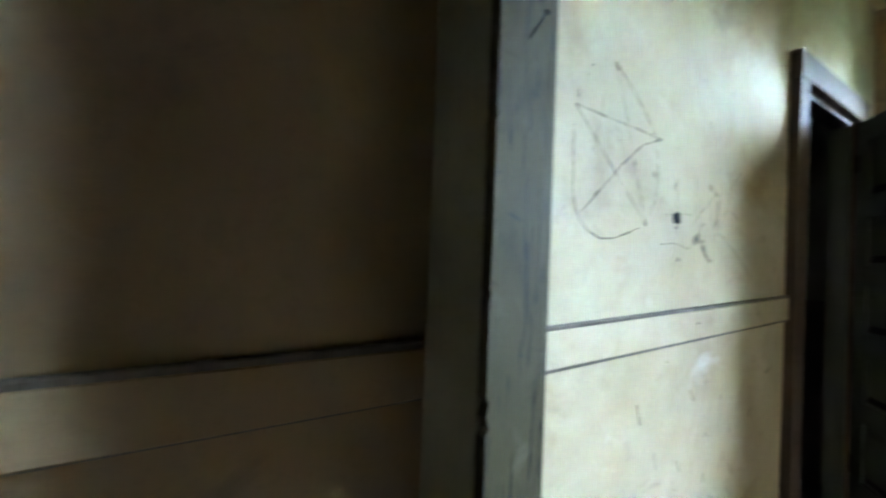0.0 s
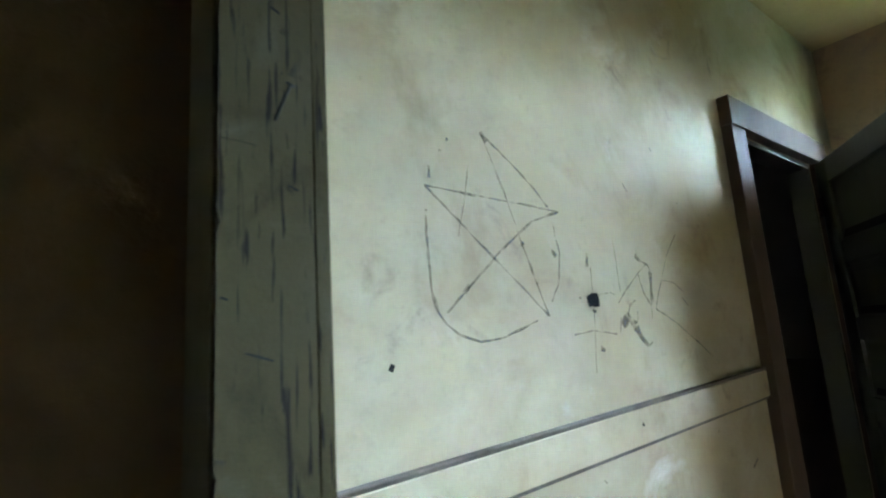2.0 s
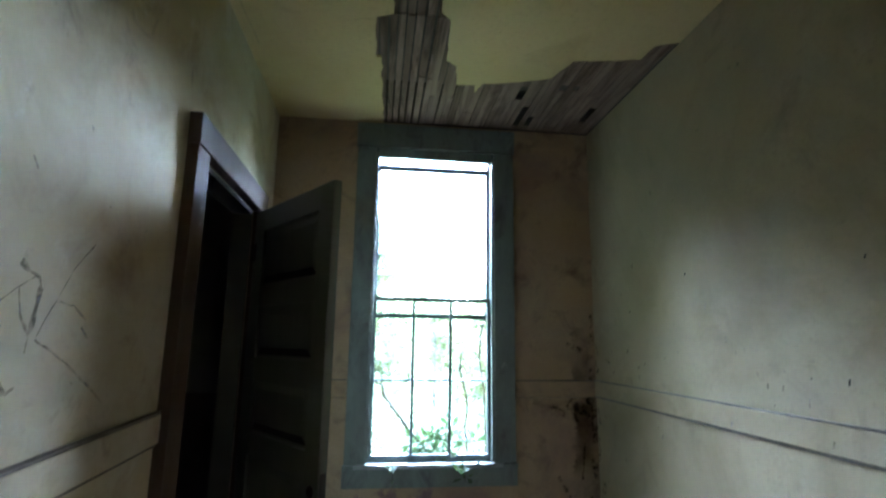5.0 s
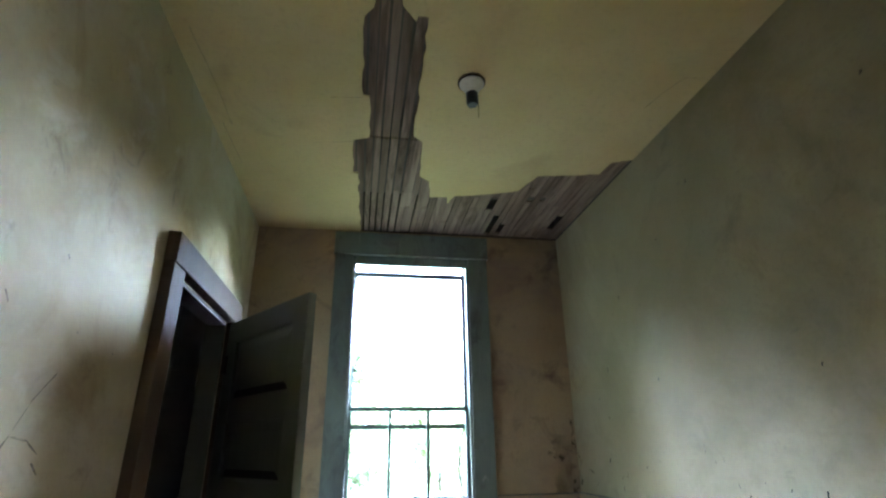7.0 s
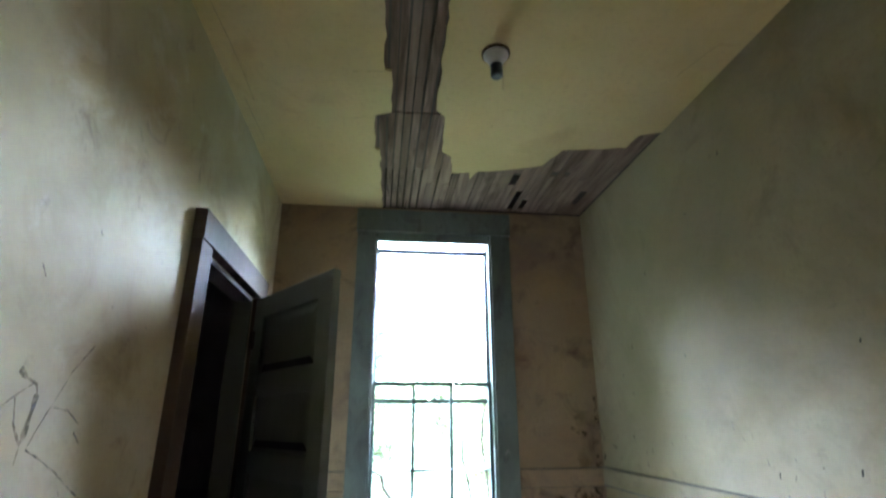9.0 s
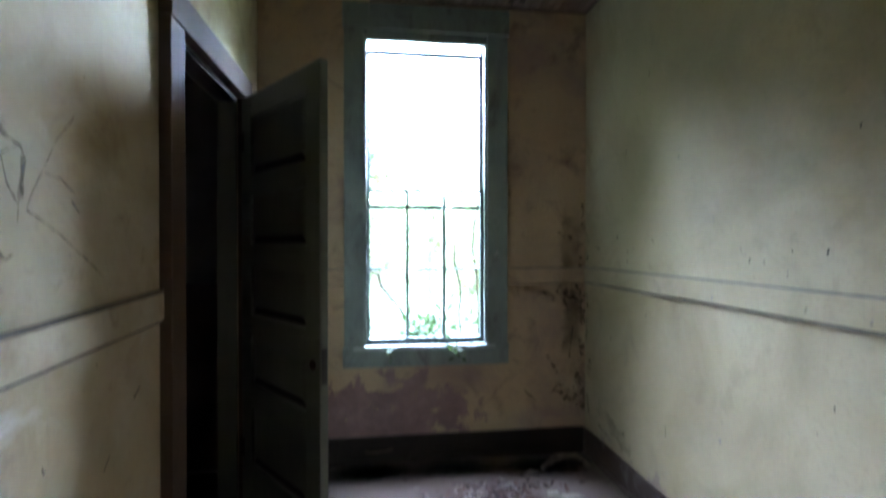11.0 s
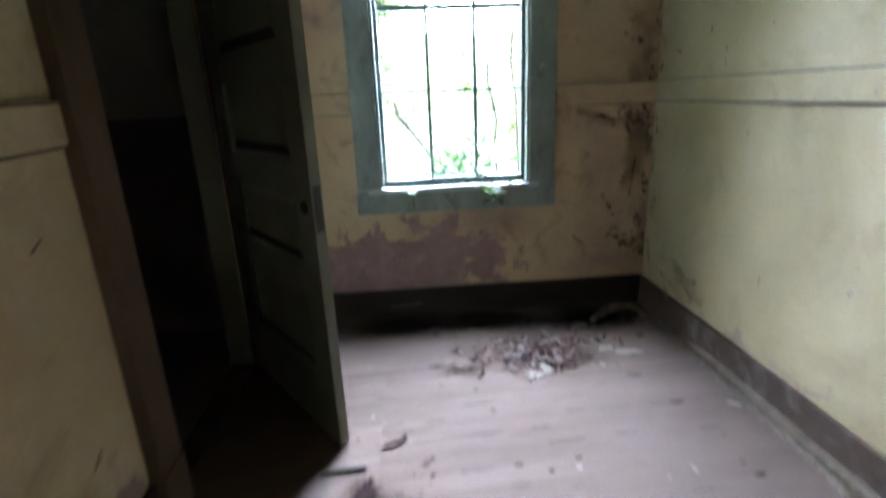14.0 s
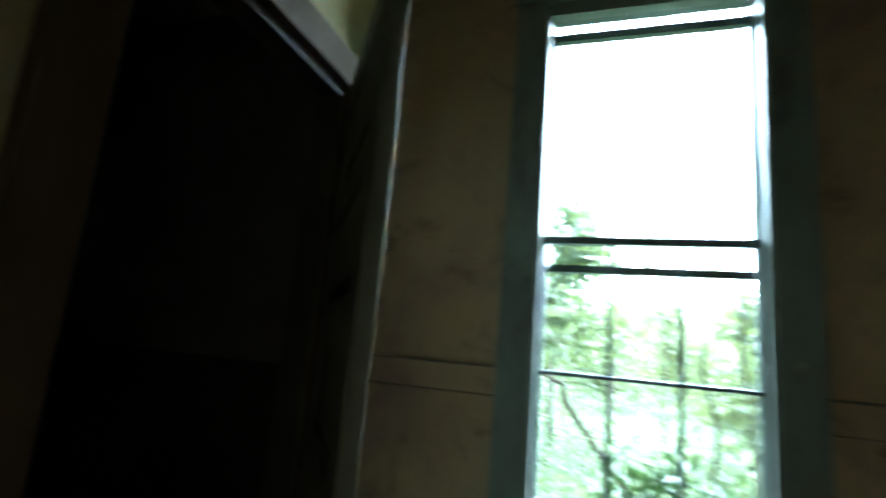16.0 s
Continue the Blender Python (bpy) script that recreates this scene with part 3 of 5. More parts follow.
for (a0, b0), (a1, b1) in zip(rails, rails[1:]):
    bm = boxes((ST - 0.004, LW - ST + 0.004, 0.013, LT - 0.013, b0 - 0.004, a1 + 0.004))
    # raised field with sloped margins on both faces
    for s in (0, 1):
        y_in, y_out = (0.0132, 0.007) if s == 0 else (LT - 0.0132, LT - 0.007)
        o = [(ST + 0.012, b0 + 0.012), (LW - ST - 0.012, b0 + 0.012), (LW - ST - 0.012, a1 - 0.012), (ST + 0.012, a1 - 0.012)]
        i = [(ST + 0.045, b0 + 0.045), (LW - ST - 0.045, b0 + 0.045), (LW - ST - 0.045, a1 - 0.045), (ST + 0.045, a1 - 0.045)]
        vo = [bm.verts.new((u, y_in, v)) for u, v in o]
        vi = [bm.verts.new((u, y_out, v)) for u, v in i]
        bm.faces.new(vi)
        # the lower bevel (k 0) carries the ledge shadow as colour
        for k in range(4):
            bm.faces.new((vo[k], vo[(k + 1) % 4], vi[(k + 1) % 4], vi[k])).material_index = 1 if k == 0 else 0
    part("panel", bm, [door_paint, door_grime_shade], leaf)
part("lock_plate", boxes((LW - 0.0005, LW + 0.0025, 0.006, LT - 0.006, 0.76, 0.90), bevel=0.001), socket_black, lock_stile, "black iron mortise lock plate")
bm = bmesh.new()
tube(bm, [(LW - 0.055, 0.001, 0.83), (LW - 0.055, -0.006, 0.83)], [0.022, 0.019], 14)
part("knob_rose", bm, rust, lock_stile, "rusty knob rose without a knob")
for z in (0.25, 1.78):
    bm = bmesh.new()
    tube(bm, [(-0.006, -0.004, z), (-0.006, -0.004, z + 0.09)], [0.006, 0.006], 10)
    box(bm, 0, 0.03, -0.0015, 0.0005, z, z + 0.09)
    part("hinge", bm, rust, hinge_stile, "rusty butt hinge")

# ---------------------------------------------------------------- window
wd = holder("window_1", pose(0, 0, 0), "tall double-hung window with peeling green trim and no glass left", "window", kind="structure")
CW0, CW1 = 0.178, 1.186
YF = YW - 0.024
part("casing", boxes((CW0, WX0 + 0.006, YF, YW, 0.703, WZ1 - 0.005), bevel=0.003), green_paint, wd)
part("casing", boxes((WX1 - 0.006, CW1, YF, YW, 0.703, WZ1 - 0.005), bevel=0.003), green_paint, wd)
part("head_casing", boxes((CW0 - 0.008, CW1 + 0.008, YF - 0.006, YW, WZ1 - 0.004, H - 0.02), bevel=0.003), green_paint, wd)
part("jamb_liner", boxes((WX0, WX0 + 0.018, YW + 0.001, YW + 0.165, WZ0 + 0.01, WZ1 - 0.023), bevel=0.002), sash_paint, wd)
part("jamb_liner", boxes((WX1 - 0.018, WX1, YW + 0.001, YW + 0.165, WZ0 + 0.01, WZ1 - 0.023), bevel=0.002), sash_paint, wd)
part("head_liner", boxes((WX0, WX1, YW + 0.001, YW + 0.125, WZ1 - 0.022, WZ1), bevel=0.002), sash_paint, wd)
for xa, xb in ((WX0 + 0.006, WX0 + 0.02), (WX1 - 0.02, WX1 - 0.006)):
    part("inner_stop", boxes((xa, xb, YW - 0.016, YW + 0.030, WZ0 + 0.02, WZ1 - 0.036), bevel=0.002), green_paint, wd)
    part("parting_bead", boxes((xa + (0.0125 if xa < 0.6 else -0.0065), xb + (0.0065 if xa < 0.6 else -0.0125), YW + 0.079, YW + 0.086, WZ0 + 0.02, WZ1 - 0.036)), green_paint, wd)
part("window_sill", boxes((0.235, 1.105, YW - 0.030, YW - 0.001, 0.682, 0.704), (WX0, WX1, YW - 0.001, YW + 0.21, 0.678, 0.702), bevel=0.003), sill_paint, wd, "weathered pale sill with leaves on it")
part("apron", boxes((CW0 - 0.008, CW1 + 0.006, YF - 0.002, YW, 0.578, 0.681), bevel=0.003), green_paint, wd)
part("apron_end", boxes((CW0 - 0.008, 0.234, YF - 0.008, YW, 0.6815, 0.702), bevel=0.002), green_paint, wd)
part("apron_end", boxes((1.106, CW1 + 0.008, YF - 0.008, YW, 0.6815, 0.702), bevel=0.002), green_paint, wd)
part("head_stop", boxes((WX0 + 0.0205, WX1 - 0.0205, YW - 0.016, YW + 0.030, 2.564, WZ1 - 0.006), bevel=0.002), green_paint, wd)
GX0, GX1 = 0.331, 1.026
# lower sash, three panes wide and two high
ya, yb = YW + 0.040, YW + 0.076
ls = part("lower_sash", boxes((WX0 + 0.0185, GX0, ya, yb, 0.704, 1.672), (GX1, WX1 - 0.0185, ya, yb, 0.704, 1.672),
                              (GX0, GX1, ya, yb, 0.704, 0.742), (GX0, GX1, ya, yb, 1.646, 1.672)), sash_paint, wd)
for k in (1, 2):
    xm = GX0 + (GX1 - GX0) * k / 3
    part("muntin", boxes((xm - 0.0085, xm + 0.0085, ya + 0.006, yb - 0.006, 0.7425, 1.6455), bevel=0.002), sash_paint, ls)
for k in range(3):
    xa = GX0 + (GX1 - GX0) * k / 3 + (0.0086 if k else 0)
    xb = GX0 + (GX1 - GX0) * (k + 1) / 3 - (0.0086 if k < 2 else 0)
    part("muntin", boxes((xa, xb, ya + 0.006, yb - 0.006, 1.164, 1.178)), sash_paint, ls)
# upper sash, dropped a hand's width, its bars gone
ya, yb = YW + 0.088, YW + 0.122
part("upper_sash", boxes((WX0 + 0.0185, GX0 - 0.002, ya, yb, 1.545, 2.546), (GX1 + 0.002, WX1 - 0.0185, ya, yb, 1.545, 2.546),
                         (GX0 - 0.002, GX1 + 0.002, ya, yb, 1.545, 1.572), (GX0 - 0.002, GX1 + 0.002, ya, yb, 2.512, 2.546)), sash_paint, wd)

# ---------------------------------------------------------------- lamp holder on the ceiling
lamp = holder("ceiling_lamp_holder", pose(0.762, 2.645, H), "white porcelain ceiling lamp holder without a bulb", "lamp holder")
# added dark disc that draws the shadow rim around the porcelain
bm = bmesh.new()
tube(bm, [(0, 0, -0.0005), (0, 0, -0.006), (0, 0, -0.009)], [0.056, 0.056, 0.052], 28)
part("backplate", bm, rust, lamp, "dark ring modelled for the shadow round the porcelain", smooth=False)
bm = bmesh.new()
tube(bm, [(0, 0, -0.009), (0, 0, -0.013), (0, 0, -0.022), (0, 0, -0.040), (0, 0, -0.056)], [0.049, 0.049, 0.041, 0.029, 0.025], 28)
part("porcelain_base", bm, porcelain, lamp, "dusty white porcelain base", smooth=True)
bm = bmesh.new()
tube(bm, [(0, 0, -0.05), (0, 0, -0.056), (0, 0, -0.105), (0, 0, -0.112)], [0.022, 0.0235, 0.0235, 0.019], 20)
part("socket", bm, socket_black, lamp, "black bulb socket")
bm = bmesh.new()
tube(bm, [(0.022, 0, -0.05), (0.024, 0, -0.10), (0.023, 0.002, -0.165)], 0.0012, 6)
part("pull_wire", bm, rust, lamp, "thin hanging wire")


# ---------------------------------------------------------------- marks drawn on the west wall
def strokes(name, lines, material, label, x=XL, place=None, category="wall drawing"):
    place = place or (lambda a, b: (x + 0.0012, a, b))
    r = random.Random(hash(len(lines)) + len(label))
    bm = bmesh.new()
    for pts, w in lines:
        fine = []
        for (a, b), (c, d) in zip(pts, pts[1:]):
            n = max(2, int(math.hypot(c - a, d - b) / 0.012))
            fine += [(a + (c - a) * i / n, b + (d - b) * i / n) for i in range(n)]
        fine.append(pts[-1])
        prev = None
        for i, (y, z) in enumerate(fine):
            y2, z2 = fine[min(i + 1, len(fine) - 1)]
            y1, z1 = fine[max(i - 1, 0)]
            l = math.hypot(y2 - y1, z2 - z1) or 1
            ny, nz = -(z2 - z1) / l, (y2 - y1) / l
            ww = w * (0.35 + 0.9 * abs(noise.noise((y * 23, z * 23, w * 900)))) * 1.2
            jy, jz = r.uniform(-0.0008, 0.0008), r.uniform(-0.0008, 0.0008)
            pair = (bm.verts.new(place(y + jy + ny * ww / 2, z + jz + nz * ww / 2)),
                    bm.verts.new(place(y + jy - ny * ww / 2, z + jz - nz * ww / 2)))
            if prev:
                bm.faces.new((prev[0], prev[1], pair[1], pair[0]))
            prev = pair
    return thing(name, bm, material, label, category)


jamb_marks()
P = 0.006
strokes("star_drawing", [
    ([(1.442, 1.648), (1.62, 1.64), (1.72, 1.638), (1.839, 1.632)], P),
    ([(1.442, 1.648), (1.60, 1.52), (1.70, 1.44), (1.769, 1.382)], P),
    ([(1.602, 1.789), (1.66, 1.66), (1.70, 1.55), (1.769, 1.382)], P),
    ([(1.479, 1.397), (1.53, 1.44), (1.64, 1.53), (1.74, 1.60), (1.839, 1.632)], P * 1.3),
    ([(1.602, 1.789), (1.688, 1.733), (1.76, 1.68), (1.80, 1.64)], P * 1.3),
    ([(1.442, 1.60), (1.440, 1.554), (1.443, 1.47), (1.445, 1.437), (1.456, 1.40), (1.475, 1.375)], P * 1.5),
    ([(1.475, 1.375), (1.51, 1.352), (1.558, 1.338), (1.62, 1.342), (1.669, 1.356), (1.731, 1.374)], P),
    ([(1.82, 1.56), (1.827, 1.53), (1.815, 1.46), (1.783, 1.415)], P),
    ([(1.454, 1.665), (1.456, 1.69)], P * 1.6), ([(1.485, 1.725), (1.489, 1.729)], P * 1.4), ([(1.505, 1.752), (1.509, 1.757)], P * 1.4),
    ([(1.56, 1.71), (1.545, 1.64), (1.52, 1.55)], P * 0.6),
    ([(1.525, 1.435), (1.54, 1.452)], P * 3), ([(1.602, 1.789), (1.618, 1.772)], P * 3), ([(1.80, 1.535), (1.812, 1.522)], P * 2),
    ([(1.70, 1.548), (1.706, 1.542)], P * 2.6), ([(1.735, 1.458), (1.742, 1.455)], P * 2.6), ([(1.815, 1.60), (1.817, 1.57)], P * 0.6),
], charcoal, "faint pencilled five-pointed star in a broken circle")
strokes("scribble_drawing", [
    ([(2.041, 1.408), (2.08, 1.44), (2.142, 1.484), (2.19, 1.513)], 0.005),
    ([(2.145, 1.538), (2.171, 1.524)], 0.022), ([(2.171, 1.524), (2.203, 1.513), (2.212, 1.495)], 0.008),
    ([(2.212, 1.495), (2.206, 1.448), (2.2, 1.402)], 0.024),
    ([(2.151, 1.486), (2.165, 1.437), (2.197, 1.396), (2.193, 1.364)], 0.007),
    ([(2.221, 1.397), (2.236, 1.425), (2.27, 1.476), (2.315, 1.547), (2.381, 1.614)], 0.005),
    ([(2.218, 1.39), (2.269, 1.369), (2.333, 1.339), (2.454, 1.27), (2.507, 1.236)], 0.006),
    ([(2.277, 1.47), (2.332, 1.465), (2.384, 1.437)], 0.005),
    ([(2.05, 1.35), (2.077, 1.372), (2.11, 1.344)], 0.034), ([(2.11, 1.344), (2.128, 1.315), (2.158, 1.291)], 0.028), ([(2.158, 1.291), (2.182, 1.302)], 0.010),
    ([(2.077, 1.372), (2.094, 1.404), (2.121, 1.415)], 0.007), ([(2.045, 1.37), (2.035, 1.335)], 0.007), ([(2.09, 1.35), (2.12, 1.36), (2.125, 1.385)], 0.006),
    ([(2.057, 1.437), (2.053, 1.499), (2.05, 1.573)], 0.0035),
    ([(2.37, 1.42), (2.40, 1.395)], 0.008),
], charcoal, "loose charcoal scribble with thick smudges on plaster")
strokes("face_drawing", [
    ([(1.933, 1.535), (1.925, 1.50)], 0.016), ([(1.94, 1.50), (1.936, 1.388), (1.918, 1.243)], 0.0035),
    ([(1.852, 1.336), (1.921, 1.343), (2.02, 1.330)], 0.0045), ([(1.945, 1.300), (1.962, 1.292)], 0.014), ([(1.883, 1.425), (1.890, 1.420)], 0.010),
    ([(1.96, 1.43), (2.01, 1.437), (2.03, 1.43)], 0.004),
], charcoal, "small pencilled face with a single vertical line")
strokes("black_smudge", [([(1.925, 1.432), (1.935, 1.405)], 0.034), ([(1.945, 1.435), (1.946, 1.400)], 0.026), ([(1.93, 1.392), (1.942, 1.388)], 0.012)],
        black_mark, "small black scribbled patch on plaster")
for nm, lines, mt, lab in (
    ("wall_hole", [([(1.347, 1.300), (1.352, 1.312)], 0.016)], black_mark, "small dark chip in the plaster"),
    ("wall_hole", [([(2.058, 1.106), (2.066, 1.100)], 0.012)], black_mark, "small dark chip in the rail paint")):
    strokes(nm, lines, mt, lab, XL if "plaster" in lab else XL + 0.0145)

# chips and scratches in the east wall, cracks in the ceiling
for y, z, l, w in ((2.768, 1.274, 0.020, 0.006), (2.70, 1.270, 0.018, 0.005), (4.16, 1.355, 0.03, 0.022), (3.774, 1.372, 0.02, 0.012), (2.92, 0.56, 0.022, 0.014), (3.296, 0.47, 0.05, 0.004),
                   (3.47, 0.98, 0.02, 0.018), (3.95, 1.25, 0.02, 0.004), (3.60, 1.31, 0.02, 0.005), (2.45, 1.31, 0.02, 0.006), (3.85, 0.80, 0.03, 0.004), (3.2, 1.72, 0.012, 0.012), (2.35, 1.66, 0.012, 0.010), (3.7, 0.30, 0.03, 0.006)):
    strokes("wall_chip", [([(y, z), (y + 0.004, z - l)], w)], black_mark if w < 0.013 else scuff, "small dark chip in the plaster", place=lambda a, b: (XR - 0.0012, a, b), category="wall chip")
q = random.Random(77)
for k in range(26):
    y, z = q.uniform(2.2, 4.1), q.choice((q.uniform(1.2, 1.44), q.uniform(1.2, 1.44), q.uniform(0.25, 1.0), q.uniform(1.5, 2.2)))
    w = q.uniform(0.004, 0.009)
    strokes("wall_chip", [([(y, z), (y + q.uniform(-0.006, 0.006), z - q.uniform(0.006, 0.028))], w)], scuff if k % 3 else black_mark, "small dark chip in the plaster", place=lambda a, b: (XR - 0.0012, a, b), category="wall chip")
for y, z, w in ((2.95, 1.118, 0.016), (2.51, 1.126, 0.012), (3.80, 1.14, 0.010), (2.30, 1.12, 0.009)):
    strokes("rail_chip", [([(y, z), (y + 0.006, z - 0.02)], w)], scuff, "small dark chip in the rail paint", place=lambda a, b: (XR - 0.0162, a, b), category="wall chip")
for pts in ([(-0.262, 2.50), (-0.25, 2.68), (-0.243, 2.90), (-0.245, 3.07)], [(0.10, 3.165), (0.20, 3.15), (0.288, 3.13)], [(0.20, 2.815), (0.33, 2.80)],
            [(1.54, 2.70), (1.57, 2.58), (1.60, 2.50), (1.68, 2.49)], [(0.85, 3.14), (0.852, 3.15)], [(-0.28, 3.05), (-0.27, 3.4)]):
    strokes("ceiling_crack", [(pts, 0.003)], scuff, "hairline crack in the ceiling plaster", place=lambda a, b: (a, b, H - 0.0012), category="crack")

for pts, w in (([(1.52, 1.05), (1.60, 1.00), (1.66, 1.02)], 0.10), ([(1.40, 1.03), (1.50, 0.98)], 0.05), ([(1.50, 0.42), (1.60, 0.36), (1.66, 0.30)], 0.12), ([(1.52, 1.40), (1.62, 1.36)], 0.05), ([(1.60, 1.13), (1.66, 1.06), (1.69, 0.98)], 0.05), ([(1.67, 1.25), (1.69, 1.10)], 0.04), ([(1.45, 0.62), (1.52, 0.50)], 0.03), ([(1.30, 0.40), (1.38, 0.33)], 0.03), ([(1.62, 0.80), (1.60, 0.60)], 0.02)):
    strokes("soot_stain", [(pts, w)], soot, "sooty cobweb stain in the corner", place=lambda a, b: (a, YW - 0.0012, b), category="stain")
for pts, w in (([(1.69, 1.06), (1.685, 0.90), (1.692, 0.80)], 0.045), ([(1.67, 0.72), (1.69, 0.60)], 0.05), ([(1.64, 0.50), (1.68, 0.40), (1.69, 0.25)], 0.06), ([(1.685, 1.60), (1.69, 1.42)], 0.035), ([(1.55, 1.00), (1.58, 0.93)], 0.03), ([(1.25, 1.05), (1.27, 0.99)], 0.012)):
    strokes("soot_stain", [(pts, w)], soot, "sooty cobweb stain in the corner", place=lambda a, b: (a, YW - 0.0012, b), category="stain")
for pts, w in (([(4.185, 1.30), (4.17, 1.22)], 0.05), ([(4.18, 0.86), (4.19, 0.70)], 0.04), ([(4.13, 0.60), (4.16, 0.50)], 0.05), ([(4.17, 0.38), (4.15, 0.25)], 0.06), ([(4.02, 0.24), (3.90, 0.20)], 0.04), ([(4.10, 1.02), (4.08, 0.96)], 0.016)):
    strokes("soot_stain", [(pts, w)], soot, "sooty cobweb stain in the corner", place=lambda a, b: (XR - 0.0012, a, b), category="stain")
for pts, w in (([(4.19, 1.40), (4.15, 1.33)], 0.04), ([(4.19, 1.02), (4.16, 0.92)], 0.035), ([(4.05, 1.31), (3.98, 1.29)], 0.012)):
    strokes("soot_stain", [(pts, w)], soot, "sooty cobweb stain in the corner", place=lambda a, b: (XR - 0.0012, a, b), category="stain")
for pts, w in (([(2.66, 0.88), (2.70, 0.90)], 0.012), ([(2.70, 0.38), (2.66, 0.35)], 0.02), ([(1.75, 0.90), (1.77, 0.84)], 0.01), ([(1.97, 0.615), (1.985, 0.61)], 0.006),
               ([(2.13, 1.743), (2.15, 1.721)], 0.006), ([(2.42, 1.72), (2.424, 1.715)], 0.010), ([(2.62, 1.70), (2.63, 1.70)], 0.008), ([(2.30, 1.88), (2.31, 1.87)], 0.010), ([(1.85, 0.75), (1.86, 0.70)], 0.008)):
    strokes("wall_scuff", [(pts, w)], scuff, "brown scuff in the plaster", category="scuff")

for pts, w, wall in (([(4.02, 0.36), (3.82, 0.27), (3.62, 0.22)], 0.13, "east"),
                     ([(1.62, 1.50), (1.60, 1.20), (1.63, 0.90), (1.60, 0.50)], 0.20, "north"), ([(1.30, 1.05), (1.44, 1.02)], 0.06, "north")):
    strokes("grime_stain", [(pts, w)], grime_film, "brown film of grime near the corner", category="stain",
            place=(lambda a, b: (XR - 0.0009, a, b)) if wall == "east" else (lambda a, b: (a, YW - 0.0009, b)))
for pts, w in (([(2.347, 0.745), (2.344, 0.715)], 0.010), ([(2.26, 0.855), (2.268, 0.838)], 0.010), ([(2.17, 0.75), (2.158, 0.735)], 0.010), ([(2.29, 0.645), (2.275, 0.625)], 0.004), ([(2.158, 0.622), (2.154, 0.592)], 0.011),
               ([(2.185, 0.735), (2.195, 0.732)], 0.006), ([(2.205, 0.52), (2.216, 0.535)], 0.018), ([(2.236, 0.49), (2.232, 0.43)], 0.022), ([(2.467, 1.022), (2.473, 1.016)], 0.010),
               ([(2.05, 0.90), (2.08, 0.86)], 0.008), ([(1.98, 0.70), (2.0, 0.66)], 0.010), ([(2.53, 0.77), (2.50, 0.74)], 0.012), ([(1.90, 1.005), (1.91, 0.995)], 0.010), ([(2.36, 1.30), (2.365, 1.29)], 0.008)):
    strokes("wall_scuff", [(pts, w)], smudge, "grey smudge scuffed into the plaster", category="scuff")

# ---------------------------------------------------------------- debris on the floor
def flake_mesh(name, r, seed, mat, thick=0.004, curl=0.25, jag=0.6, slim=1.0):
    q = random.Random(seed)
    n = 9
    bm = bmesh.new()
    out = [(r * q.uniform(jag, 1.15) * math.cos(2 * math.pi * k / n), slim * r * q.uniform(jag * 0.75, 0.95) * math.sin(2 * math.pi * k / n)) for k in range(n)]
    top = [bm.verts.new((u, v, thick + curl * (u * u + 0.4 * v * v) / r)) for u, v in out]
    bot = [bm.verts.new((u, v, curl * (u * u + 0.4 * v * v) / r)) for u, v in out]
    ct, cb = bm.verts.new((0, 0, thick)), bm.verts.new((0, 0, 0))
    for k in range(n):
        j = (k + 1) % n
        bm.faces.new((ct, top[k], top[j]))
        bm.faces.new((cb, bot[j], bot[k]))
        bm.faces.new((top[k], bot[k], bot[j], top[j]))
    return finish(bm, name, mat)


whites = [flake_mesh("plaster_flake", 0.022, 10 + k, flake_white) for k in range(6)]
browns = [flake_mesh("dry_leaf", 0.024, 30 + k, flake_brown, 0.0012, 0.22, 0.35, 0.85) for k in range(6)]
tans = [flake_mesh("dry_leaf", 0.024, 50 + k, flake_tan, 0.0012, 0.22, 0.35, 0.85) for k in range(5)]
rng = random.Random(11)
for k in range(285):
    for _ in range(50):
        u, v = (rng.gauss(1.0, 0.125), rng.gauss(3.685, 0.075)) if rng.random() < 0.82 else (rng.gauss(0.85, 0.24), rng.gauss(3.64, 0.08))
        if 0.45 < u < 1.5 and 3.4 < v < 3.9:
            break
    pick = rng.random()
    mesh = rng.choice(browns if pick < 0.42 else tans if pick < 0.80 else whites)
    leafy = pick < 0.80
    ob = new("dry_leaf" if leafy else "plaster_flake", mesh)
    s = rng.uniform(0.6, 1.35)
    ob.matrix_basis = pose(u, v, 0.002 + 0.014 * rng.random(), rng.uniform(-22, 22), rng.uniform(-16, 16), rng.uniform(0, 360)) @ Matrix.Diagonal((s * 1.25, s * rng.uniform(0.35, 0.8), s, 1))
    tagged(ob, ("curled dark brown dry leaf in the heap" if pick < 0.42 else "curled faded tan leaf in the heap") if leafy else "small broken flake of pale plaster on the floor",
           "leaf" if leafy else "plaster flake", "litter below the window")
for k in range(60):
    u, v = rng.uniform(0.15, 1.62), rng.uniform(1.5, 4.05)
    leafy = rng.random() < 0.85
    ob = new("dry_leaf" if leafy else "plaster_flake", rng.choice(browns if leafy else whites))
    ob.matrix_basis = pose(u, v, 0.002, rng.uniform(-5, 5), rng.uniform(-5, 5), rng.uniform(0, 360)) @ Matrix.Scale(rng.uniform(0.3, 0.75), 4)
    tagged(ob, "scattered dry leaf crumb on the floor" if leafy else "scattered plaster crumb on the floor", "leaf" if leafy else "plaster flake", "scattered crumbs")
